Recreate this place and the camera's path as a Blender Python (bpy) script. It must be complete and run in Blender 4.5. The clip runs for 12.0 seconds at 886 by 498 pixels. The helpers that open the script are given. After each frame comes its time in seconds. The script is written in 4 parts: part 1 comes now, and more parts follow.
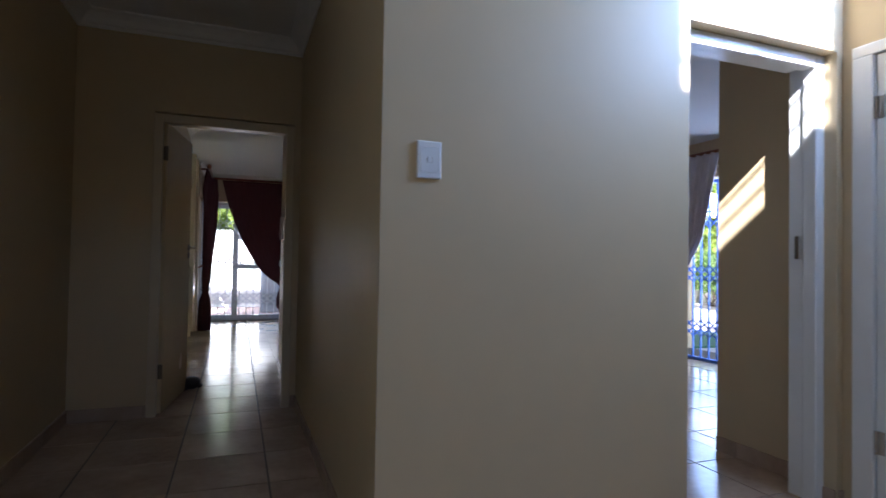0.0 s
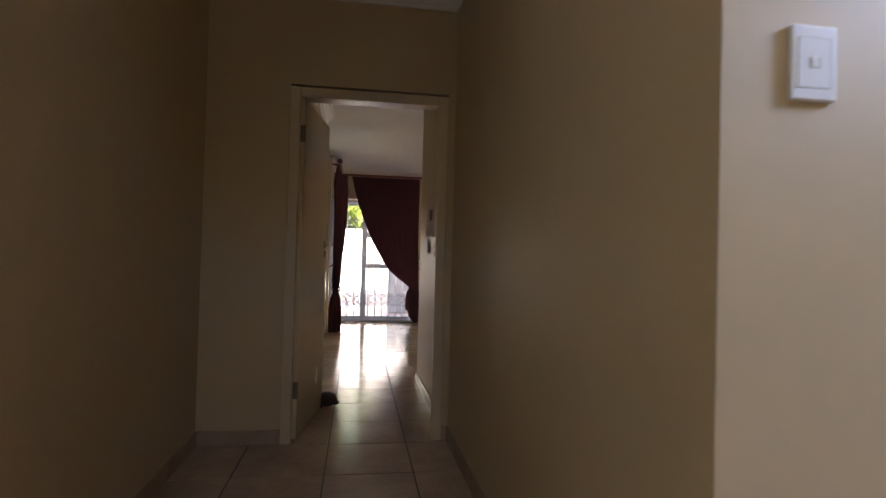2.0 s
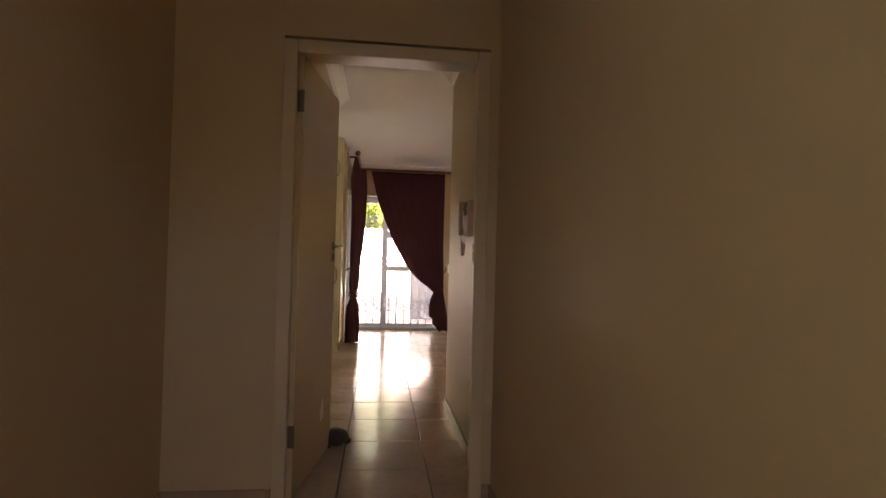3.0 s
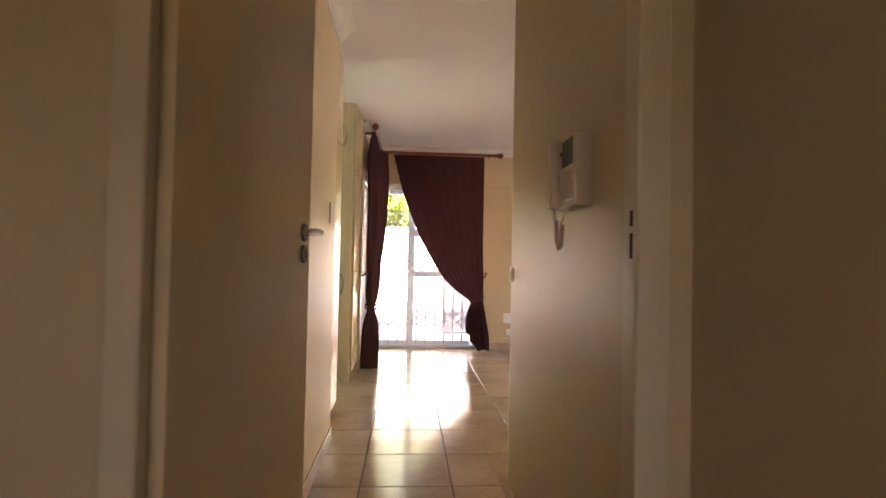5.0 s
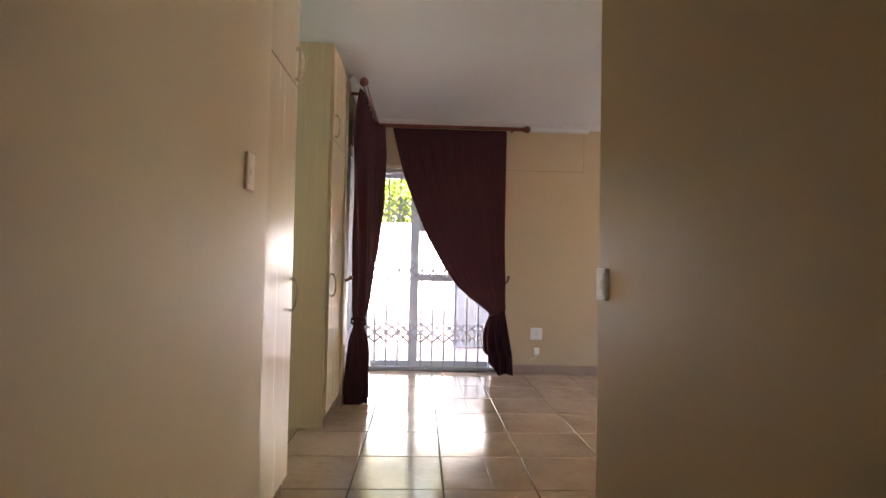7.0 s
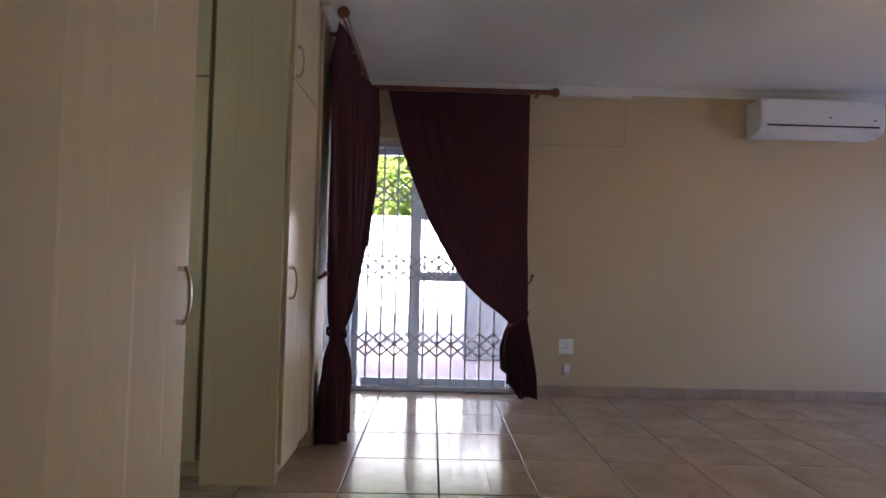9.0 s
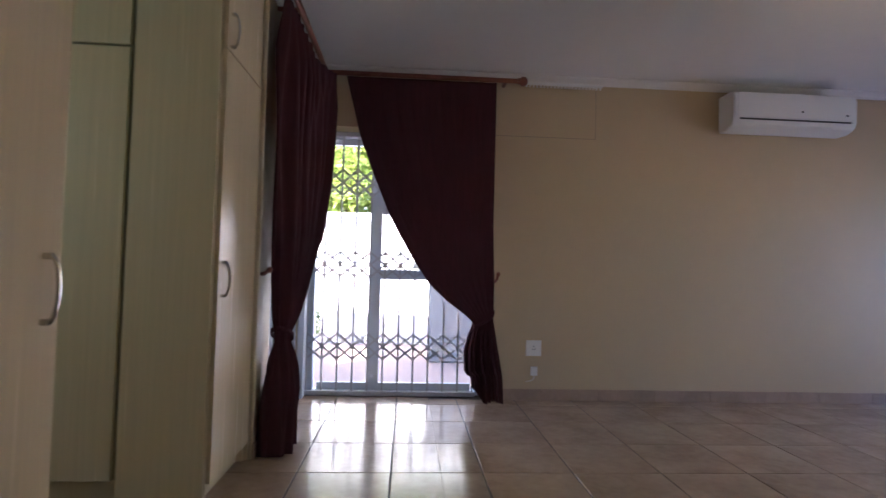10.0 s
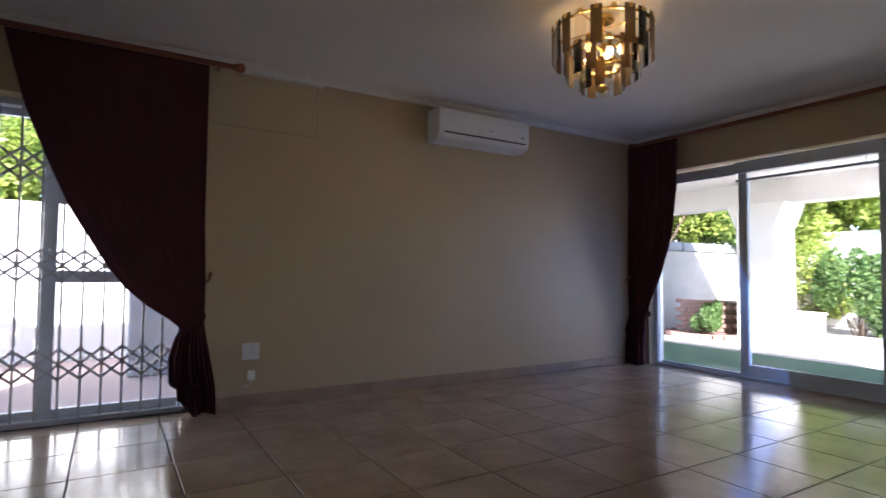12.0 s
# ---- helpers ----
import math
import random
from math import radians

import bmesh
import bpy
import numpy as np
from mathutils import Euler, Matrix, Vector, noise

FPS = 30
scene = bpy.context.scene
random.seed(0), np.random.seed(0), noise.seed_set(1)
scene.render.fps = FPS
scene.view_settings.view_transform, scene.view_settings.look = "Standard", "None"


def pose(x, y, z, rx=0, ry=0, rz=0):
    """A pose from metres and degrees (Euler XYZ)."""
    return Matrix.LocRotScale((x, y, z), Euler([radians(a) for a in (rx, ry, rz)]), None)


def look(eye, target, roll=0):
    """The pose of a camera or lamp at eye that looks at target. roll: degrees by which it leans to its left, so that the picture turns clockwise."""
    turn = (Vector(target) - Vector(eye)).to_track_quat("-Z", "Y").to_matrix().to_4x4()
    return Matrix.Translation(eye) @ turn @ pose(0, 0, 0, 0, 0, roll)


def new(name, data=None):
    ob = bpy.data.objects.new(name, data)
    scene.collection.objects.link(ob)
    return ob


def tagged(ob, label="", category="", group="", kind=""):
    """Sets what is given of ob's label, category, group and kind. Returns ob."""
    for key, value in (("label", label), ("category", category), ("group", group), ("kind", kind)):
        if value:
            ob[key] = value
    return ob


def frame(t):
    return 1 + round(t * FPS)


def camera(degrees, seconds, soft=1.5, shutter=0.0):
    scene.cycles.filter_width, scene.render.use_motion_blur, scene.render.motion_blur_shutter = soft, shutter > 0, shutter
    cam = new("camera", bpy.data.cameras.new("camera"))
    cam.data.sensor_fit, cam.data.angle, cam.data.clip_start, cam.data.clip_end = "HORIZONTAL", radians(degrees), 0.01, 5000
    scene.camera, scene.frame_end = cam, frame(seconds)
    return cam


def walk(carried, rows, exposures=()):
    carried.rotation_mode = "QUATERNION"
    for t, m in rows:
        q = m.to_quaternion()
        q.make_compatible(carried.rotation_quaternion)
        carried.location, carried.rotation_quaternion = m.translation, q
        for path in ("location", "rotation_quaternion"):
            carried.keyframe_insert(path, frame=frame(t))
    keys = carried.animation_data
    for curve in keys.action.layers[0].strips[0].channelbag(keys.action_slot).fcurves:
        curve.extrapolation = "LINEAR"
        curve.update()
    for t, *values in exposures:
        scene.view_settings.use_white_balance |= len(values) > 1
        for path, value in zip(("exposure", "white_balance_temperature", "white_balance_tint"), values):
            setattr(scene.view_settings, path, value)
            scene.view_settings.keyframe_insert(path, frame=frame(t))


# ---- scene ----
cam = camera(78.0, 12.0, soft=1.5, shutter=0.4)
PATH = [
    (0, (-0.163, -3.771, 1.101), (0.541, -1.899, 1.145), 1.0),
    (0.5, (-0.274, -3.648, 1.101), (0.322, -1.74, 1.147), 1.3),
    (1, (-0.32, -3.469, 1.095), (0.15, -1.525, 1.135), 1.3),
    (1.5, (-0.286, -3.19, 1.115), (0.079, -1.224, 1.152), 1.4),
    (2, (-0.306, -2.851, 1.099), (0.003, -0.875, 1.134), 1.5),
    (2.5, (-0.298, -2.487, 1.12), (-0.029, -0.506, 1.155), 1.6),
    (3, (-0.271, -2.057, 1.12), (-0.041, -0.071, 1.155), 1.5),
    (3.5, (-0.275, -1.648, 1.106), (-0.082, 0.343, 1.146), 1.1),
    (5.5, (-0.202, -0.119, 1.095), (-0.094, 1.878, 1.144), 1.2),
    (6, (-0.176, 0.23, 1.101), (-0.089, 2.227, 1.151), 1.2),
    (6.5, (-0.156, 0.568, 1.1), (-0.079, 2.566, 1.15), 1.4),
    (7, (-0.119, 0.909, 1.078), (-0.041, 2.907, 1.135), 1.2),
    (9, (-0.043, 1.967, 1.019), (-0.007, 3.966, 1.086), 1.4),
    (9.5, (-0.018, 2.105, 1.001), (0.019, 4.103, 1.075), 1.3),
    (10, (0.06, 2.209, 0.992), (0.189, 4.203, 1.066), 1.5),
    (10.5, (0.104, 2.275, 0.951), (0.432, 4.245, 1.046), 1.3),
    (11, (0.132, 2.287, 0.925), (0.74, 4.189, 1.034), 0.9),
    (11.5, (0.167, 2.247, 0.997), (1.01, 4.059, 1.076), 0.9),
    (12, (0.144, 2.227, 0.99), (1.185, 3.933, 1.077), 0.6),
]
EXPOSURES = [(0.0, 2.58, 5550, 14), (0.5, 2.85, 5750, 16), (1.0, 3.0, 5900, 18), (1.6, 3.27, 6250, 19), (2.0, 3.35, 6900, 21), (2.5, 3.58, 8000, 27),
             (3.5, 4.02, 8150, 27), (5.5, 4.7, 7500, 24), (7.0, 4.13, 6600, 22), (9.0, 3.3, 5700, 22), (10.5, 3.05, 5700, 21), (12.0, 2.48, 5750, 17)]
walk(cam, [(t, look(eye, target, roll)) for t, eye, target, roll in PATH], EXPOSURES)

# ---- light ----
SUN_WAY = Vector((0.50, 0.80, -0.62)).normalized()
world = bpy.data.worlds.new("world")
scene.world = world
world.use_nodes = True
wn = world.node_tree
sky = wn.nodes.new("ShaderNodeTexSky")
sky.sky_type, sky.sun_disc = "NISHITA", False
sky.sun_elevation = math.asin(-SUN_WAY.z)
sky.sun_rotation = math.atan2(-SUN_WAY.x, -SUN_WAY.y)
wn.links.new(sky.outputs[0], wn.nodes["Background"].inputs[0])
wn.nodes["Background"].inputs[1].default_value = 0.14

sun = new("sun", bpy.data.lights.new("sun", "SUN"))
sun.data.energy, sun.data.angle, sun.data.color = 5.0, radians(0.5), (1.0, 0.95, 0.86)
sun.matrix_world = look((0, 0, 20), Vector((0, 0, 20)) + SUN_WAY)


def area_lamp(name, eye, target, w, h, watts, colour):
    ob = new(name, bpy.data.lights.new(name, "AREA"))
    ob.data.shape, ob.data.size, ob.data.size_y = "RECTANGLE", w, h
    ob.data.energy, ob.data.color = watts, colour
    ob.matrix_world = look(eye, target)
    return ob


# Hall height is assumed, raised to make room for an added high window.
HALL_H = 5.1
area_lamp("daylight_gate", (-0.05, 6.72, 1.05), (-0.05, 0, 0.9), 1.25, 1.9, 0.9, (0.90, 0.95, 1.0))
area_lamp("daylight_side", (-1.0, 5.8, 1.05), (5, 5.8, 0.6), 0.9, 1.9, 0.25, (0.95, 0.97, 1.0))
area_lamp("daylight_sliding", (5.50, 5.2, 0.75), (4.6, 6.3, 0.3), 0.8, 1.4, 1.5, (0.26, 0.43, 1.0))
# Fill lamp in an added, unseen fanlight; brightens the switch wall.
area_lamp("fill_fanlight", (2.49, -2.65, 2.6), (1.2, -2.25, 2.1), 0.65, 0.65, 10.0, (0.44, 0.63, 1.0))
# Fill lamp set in the added, unseen high window of the hall.
area_lamp("fill_hall", (0.0, -4.93, 4.5), (1.6, -2.0, 1.2), 1.0, 0.7, 1.5, (0.44, 0.63, 1.0))
# Greenish fill lamp for the alcove, set in an unseen, assumed window.
area_lamp("fill_closet", (-2.34, 3.75, 1.5), (0, 3.9, 1.2), 0.8, 1.0, 0.30, (0.46, 1.0, 0.90))
area_lamp("daylight_room", (5.15, 0.8, 1.1), (2.0, -0.3, 0.9), 1.1, 1.9, 8, (0.50, 0.66, 1.0))


# ---- materials ----
def material(name, colour, rough=0.5, metal=0.0, vary=0.06, scale=6.0, bump=0.0, bump_scale=60.0, spec=0.5, coat=0.0,
             stretch=(1, 1, 1), random=0.0, second=None):
    """Principled surface with two scales of noise in its colour, some in its gloss, and fine relief."""
    m = bpy.data.materials.new(name)
    m.use_nodes = True
    t = m.node_tree
    b = t.nodes["Principled BSDF"]
    co = t.nodes.new("ShaderNodeTexCoord")
    mp = t.nodes.new("ShaderNodeMapping")
    mp.inputs["Scale"].default_value = stretch
    t.links.new(co.outputs["Object"], mp.inputs["Vector"])
    where = mp
    if random:
        own = t.nodes.new("ShaderNodeObjectInfo")
        where = t.nodes.new("ShaderNodeVectorMath")
        where.operation = "MULTIPLY_ADD"
        where.inputs[1].default_value = (37, 61, 23)
        t.links.new(own.outputs["Random"], where.inputs[0])
        t.links.new(mp.outputs[0], where.inputs[2])
    n1 = t.nodes.new("ShaderNodeTexNoise")
    n1.inputs["Scale"].default_value, n1.inputs["Detail"].default_value = scale, 5
    n2 = t.nodes.new("ShaderNodeTexNoise")
    n2.inputs["Scale"].default_value, n2.inputs["Detail"].default_value = scale * 7, 3
    for n in (n1, n2):
        t.links.new(where.outputs[0], n.inputs["Vector"])
    add = t.nodes.new("ShaderNodeMath")
    add.operation = "MULTIPLY_ADD"
    add.inputs[1].default_value = 0.4
    t.links.new(n2.outputs["Fac"], add.inputs[0])
    t.links.new(n1.outputs["Fac"], add.inputs[2])
    last = add
    if random:
        info = t.nodes.new("ShaderNodeObjectInfo")
        more = t.nodes.new("ShaderNodeMath")
        more.operation = "MULTIPLY_ADD"
        more.inputs[1].default_value = random
        t.links.new(info.outputs["Random"], more.inputs[0])
        t.links.new(add.outputs[0], more.inputs[2])
        last = more
    ramp = t.nodes.new("ShaderNodeValToRGB")
    lo, hi = ramp.color_ramp.elements
    lo.position, hi.position = 0.35, 1.05 + random
    c2 = second or tuple(min(1.0, c * (1 + vary)) for c in colour)
    c1 = tuple(c * (1 - vary) for c in colour)
    lo.color, hi.color = (*c1, 1), (*c2, 1)
    t.links.new(last.outputs[0], ramp.inputs[0])
    t.links.new(ramp.outputs[0], b.inputs["Base Color"])
    rr = t.nodes.new("ShaderNodeMapRange")
    rr.inputs["To Min"].default_value = max(0.02, rough * 0.85)
    rr.inputs["To Max"].default_value = min(1.0, rough * 1.15)
    t.links.new(n1.outputs["Fac"], rr.inputs["Value"])
    t.links.new(rr.outputs[0], b.inputs["Roughness"])
    b.inputs["Metallic"].default_value = metal
    b.inputs["Specular IOR Level"].default_value = spec
    b.inputs["Coat Weight"].default_value = coat
    if bump:
        n3 = t.nodes.new("ShaderNodeTexNoise")
        n3.inputs["Scale"].default_value, n3.inputs["Detail"].default_value = bump_scale, 4
        t.links.new(where.outputs[0], n3.inputs["Vector"])
        bp = t.nodes.new("ShaderNodeBump")
        bp.inputs["Strength"].default_value, bp.inputs["Distance"].default_value = bump, 0.004
        t.links.new(n3.outputs["Fac"], bp.inputs["Height"])
        t.links.new(bp.outputs[0], b.inputs["Normal"])
    return m


def glass(name, tint=(1, 1, 1), rough=0.0):
    """A thin pane: mostly clear, with a mirror sheen that grows at grazing angles."""
    m = bpy.data.materials.new(name)
    m.use_nodes = True
    t = m.node_tree
    t.nodes.remove(t.nodes["Principled BSDF"])
    tr = t.nodes.new("ShaderNodeBsdfTransparent")
    tr.inputs[0].default_value = (*tint, 1)
    gl = t.nodes.new("ShaderNodeBsdfGlossy")
    gl.inputs["Roughness"].default_value = rough + 0.02
    fr = t.nodes.new("ShaderNodeFresnel")
    fr.inputs[0].default_value = 1.45
    mx = t.nodes.new("ShaderNodeMixShader")
    t.links.new(fr.outputs[0], mx.inputs[0])
    t.links.new(tr.outputs[0], mx.inputs[1])
    t.links.new(gl.outputs[0], mx.inputs[2])
    t.links.new(mx.outputs[0], t.nodes["Material Output"].inputs[0])
    return m


def smoked(name):
    """Bronze smoked glass: a dark gloss that glows where a lamp stands behind it, faintly etched."""
    m = bpy.data.materials.new(name)
    m.use_nodes = True
    t = m.node_tree
    b = t.nodes["Principled BSDF"]
    n = t.nodes.new("ShaderNodeTexNoise")
    n.inputs["Scale"].default_value, n.inputs["Detail"].default_value = 70, 4
    ramp = t.nodes.new("ShaderNodeValToRGB")
    lo, hi = ramp.color_ramp.elements
    lo.position, hi.position = 0.58, 0.66
    lo.color, hi.color = (0.13, 0.10, 0.075, 1), (0.60, 0.52, 0.40, 1)
    t.links.new(n.outputs["Fac"], ramp.inputs[0])
    t.links.new(ramp.outputs[0], b.inputs["Base Color"])
    b.inputs["Roughness"].default_value = 0.15
    tl = t.nodes.new("ShaderNodeBsdfTranslucent")
    tl.inputs[0].default_value = (0.55, 0.40, 0.22, 1)
    tr = t.nodes.new("ShaderNodeBsdfTransparent")
    tr.inputs[0].default_value = (0.80, 0.66, 0.48, 1)
    inner = t.nodes.new("ShaderNodeMixShader")
    inner.inputs[0].default_value = 0.14
    t.links.new(b.outputs[0], inner.inputs[1])
    t.links.new(tl.outputs[0], inner.inputs[2])
    mx = t.nodes.new("ShaderNodeMixShader")
    mx.inputs[0].default_value = 0.30
    t.links.new(inner.outputs[0], mx.inputs[1])
    t.links.new(tr.outputs[0], mx.inputs[2])
    t.links.new(mx.outputs[0], t.nodes["Material Output"].inputs[0])
    return m


def leaf(name, dark, light):
    """Thin leaf: part of the light shines through; each leaf has its own shade."""
    m = bpy.data.materials.new(name)
    m.use_nodes = True
    t = m.node_tree
    b = t.nodes["Principled BSDF"]
    b.inputs["Roughness"].default_value = 0.5
    geo = t.nodes.new("ShaderNodeNewGeometry")
    mix = t.nodes.new("ShaderNodeMix")
    mix.data_type = "RGBA"
    mix.inputs[6].default_value, mix.inputs[7].default_value = (*dark, 1), (*light, 1)
    t.links.new(geo.outputs["Random Per Island"], mix.inputs[0])
    t.links.new(mix.outputs[2], b.inputs["Base Color"])
    tl = t.nodes.new("ShaderNodeBsdfTranslucent")
    t.links.new(mix.outputs[2], tl.inputs[0])
    mx = t.nodes.new("ShaderNodeMixShader")
    mx.inputs[0].default_value = 0.45
    t.links.new(b.outputs[0], mx.inputs[1])
    t.links.new(tl.outputs[0], mx.inputs[2])
    t.links.new(mx.outputs[0], t.nodes["Material Output"].inputs[0])
    return m


def glow(name, colour, strength):
    m = bpy.data.materials.new(name)
    m.use_nodes = True
    b = m.node_tree.nodes["Principled BSDF"]
    b.inputs["Base Color"].default_value = (*colour, 1)
    b.inputs["Emission Color"].default_value = (*colour, 1)
    b.inputs["Emission Strength"].default_value = strength
    return m


M_WALL = material("cream_wall_paint", (0.57, 0.445, 0.27), 0.47, vary=0.05, scale=1.2, bump=0.22, bump_scale=14)
M_CEIL = material("white_ceiling_paint", (0.80, 0.78, 0.74), 0.7, vary=0.03, scale=1.5, bump=0.1, bump_scale=50)
M_TRIM = material("cream_gloss_trim", (0.62, 0.51, 0.345), 0.35, vary=0.04, scale=4, bump=0.05)
M_DOOR = material("cream_gloss_door", (0.70, 0.55, 0.335), 0.26, vary=0.02, scale=1.5)
M_WHITEDOOR = material("white_gloss_door", (0.82, 0.82, 0.80), 0.3, vary=0.03, scale=3, bump=0.05)
M_TILE = material("beige_ceramic_tile", (0.42, 0.275, 0.18), 0.16, vary=0.30, scale=3.4, bump=0.04, bump_scale=14, random=0.14, spec=0.5, second=(0.53, 0.385, 0.265))
M_GROUT = material("grey_grout", (0.11, 0.085, 0.065), 0.9, vary=0.15, scale=20, bump=0.3)
M_SKIRT = material("beige_tile_skirting", (0.40, 0.29, 0.215), 0.22, vary=0.2, scale=4, random=0.15)
M_MELAMINE = material("pale_woodgrain_melamine", (0.71, 0.57, 0.37), 0.26, vary=0.06, scale=2.0, bump=0.02, bump_scale=5, stretch=(28, 28, 0.7))
M_CHROME = material("brushed_steel", (0.62, 0.60, 0.57), 0.25, metal=1.0, vary=0.05, scale=30)
M_DULLSTEEL = material("tarnished_steel", (0.22, 0.18, 0.14), 0.45, metal=0.9, vary=0.15, scale=40)
M_PLASTIC = material("white_plastic", (0.80, 0.80, 0.78), 0.35, vary=0.02, scale=5)
M_IVORY = material("ivory_plastic", (0.80, 0.67, 0.56), 0.38, vary=0.03, scale=5)
M_DARK = material("dark_plastic", (0.02, 0.02, 0.022), 0.4, vary=0.2, scale=12)
M_SCREEN = material("grey_display_glass", (0.10, 0.12, 0.13), 0.12, vary=0.1, scale=3)
M_CURTAIN = material("maroon_curtain_cloth", (0.066, 0.017, 0.021), 0.9, vary=0.25, scale=9, bump=0.5, bump_scale=220, stretch=(6, 6, 0.5), spec=0.25)
M_ROD = material("mahogany_wood", (0.20, 0.060, 0.028), 0.32, vary=0.25, scale=8, stretch=(1, 1, 1))
M_ALU = material("grey_blue_aluminium", (0.60, 0.64, 0.70), 0.4, metal=0.1, vary=0.04, scale=9)
M_GATE = material("grey_painted_steel", (0.50, 0.50, 0.53), 0.4, metal=0.1, vary=0.06, scale=20)
M_BLUE = material("blue_painted_steel", (0.10, 0.20, 0.55), 0.4, vary=0.08, scale=12)
M_GLASS = glass("clear_glass")
M_SMOKE = smoked("bronze_smoked_glass")
M_CLEARSLAT = glass("clear_cut_glass", (0.97, 0.95, 0.91), 0.03)
M_BRASS = material("polished_brass", (0.80, 0.55, 0.20), 0.18, metal=1.0, vary=0.06, scale=30)
M_BULB = glow("lamp_bulb", (1.0, 0.70, 0.34), 9)
M_NET = material("lilac_net_curtain", (0.62, 0.58, 0.62), 0.8, vary=0.08, scale=12, bump=0.3, bump_scale=150)
M_PLASTER = material("weathered_white_plaster", (0.80, 0.79, 0.76), 0.85, vary=0.10, scale=2.5, bump=0.3, bump_scale=25)
M_BOUNDARY = material("pale_weathered_plaster", (0.72, 0.71, 0.68), 0.9, vary=0.12, scale=1.8, bump=0.3, bump_scale=22)
M_GREYWALL = material("grey_rendered_wall", (0.50, 0.48, 0.46), 0.9, vary=0.2, scale=2, bump=0.4, bump_scale=18)
M_PAVE = material("pinkish_paving", (0.37, 0.265, 0.225), 0.85, vary=0.12, scale=3, bump=0.3, bump_scale=30, random=0.15)
M_PATIO = material("pale_patio_paving", (0.42, 0.37, 0.34), 0.85, vary=0.12, scale=3, bump=0.3, bump_scale=30)
M_TURF = material("green_turf", (0.05, 0.11, 0.06), 0.9, vary=0.3, scale=14, bump=0.8, bump_scale=160)
M_EARTH = material("dry_brown_soil", (0.16, 0.11, 0.07), 0.95, vary=0.25, scale=5, bump=0.6, bump_scale=40)
M_BRICK = material("red_face_brick", (0.31, 0.19, 0.16), 0.85, vary=0.2, scale=6, bump=0.4, bump_scale=50, random=0.3)
M_LEAF = leaf("sunlit_green_leaf", (0.14, 0.22, 0.03), (0.42, 0.48, 0.11))
M_LEAF2 = leaf("dark_green_leaf", (0.05, 0.12, 0.035), (0.20, 0.30, 0.09))
M_BARK = material("grey_brown_bark", (0.14, 0.10, 0.07), 0.9, vary=0.3, scale=12, bump=0.8, bump_scale=30)
M_HOLE = material("dark_latch_recess", (0.07, 0.045, 0.03), 0.95, vary=0.2, scale=30, spec=0.05)
M_STOP = material("dark_brown_leather", (0.035, 0.022, 0.018), 0.5, vary=0.3, scale=15, bump=0.5, bump_scale=60)
M_JOINT = material("dark_joint_line", (0.36, 0.29, 0.20), 0.8, vary=0.1, scale=20)
M_GREYBOX = material("grey_metal_box", (0.30, 0.31, 0.34), 0.6, vary=0.08, scale=6)


# ---- mesh helpers ----
def bx(bm, x0, x1, y0, y1, z0, z1, bevel=0.0, seg=1):
    r = bmesh.ops.create_cube(bm, size=1.0)
    vs = r["verts"]
    for v in vs:
        v.co = Vector((x0 + (v.co.x + 0.5) * (x1 - x0), y0 + (v.co.y + 0.5) * (y1 - y0), z0 + (v.co.z + 0.5) * (z1 - z0)))
    if bevel:
        edges = list({e for v in vs for e in v.link_edges})
        bmesh.ops.bevel(bm, geom=edges, offset=bevel, segments=seg, affect="EDGES", profile=0.5)
    return vs


def tube(bm, p0, p1, r0, r1=None, seg=16):
    p0, p1 = Vector(p0), Vector(p1)
    d = p1 - p0
    m = Matrix.Translation((p0 + p1) / 2) @ d.to_track_quat("Z", "Y").to_matrix().to_4x4()
    bmesh.ops.create_cone(bm, cap_ends=True, segments=seg, radius1=r0, radius2=r0 if r1 is None else r1, depth=d.length, matrix=m)


def ball(bm, c, r, seg=16, squash=(1, 1, 1)):
    bmesh.ops.create_uvsphere(bm, u_segments=seg, v_segments=max(6, seg // 2), radius=r,
                              matrix=Matrix.Translation(c) @ Matrix.Diagonal((*squash, 1)))


def sweep(bm, points, r, seg=8):
    """A round bar along a line of points."""
    rings = []
    pts = [Vector(p) for p in points]
    side = None
    for i, p in enumerate(pts):
        d = (pts[min(i + 1, len(pts) - 1)] - pts[max(i - 1, 0)]).normalized()
        if side is None:
            side = d.orthogonal().normalized()
        side = (side - d * side.dot(d)).normalized()
        up = d.cross(side)
        rings.append([bm.verts.new(p + r * (math.cos(a) * side + math.sin(a) * up)) for a in (2 * math.pi * k / seg for k in range(seg))])
    for a, b in zip(rings, rings[1:]):
        for k in range(seg):
            bm.faces.new((a[k], a[(k + 1) % seg], b[(k + 1) % seg], b[k]))
    bm.faces.new(rings[0][::-1]), bm.faces.new(rings[-1])


def mesh(name, bm, mat, smooth=False):
    bmesh.ops.recalc_face_normals(bm, faces=bm.faces)
    me = bpy.data.meshes.new(name)
    bm.to_mesh(me)
    bm.free()
    me.materials.append(mat)
    if smooth:
        for p in me.polygons:
            p.use_smooth = True
        me.set_sharp_from_angle(angle=radians(35))
    return me


def part(name, bm, mat, parent=None, label="", smooth=False):
    ob = new(name, mesh(name, bm, mat, smooth))
    if parent is not None:
        ob.parent = parent
    if label:
        ob["label"] = label
    return ob


def box_part(name, mat, parent, x0, x1, y0, y1, z0, z1, bevel=0.002, label="", seg=1):
    bm = bmesh.new()
    bx(bm, x0, x1, y0, y1, z0, z1, bevel, seg)
    return part(name, bm, mat, parent, label)


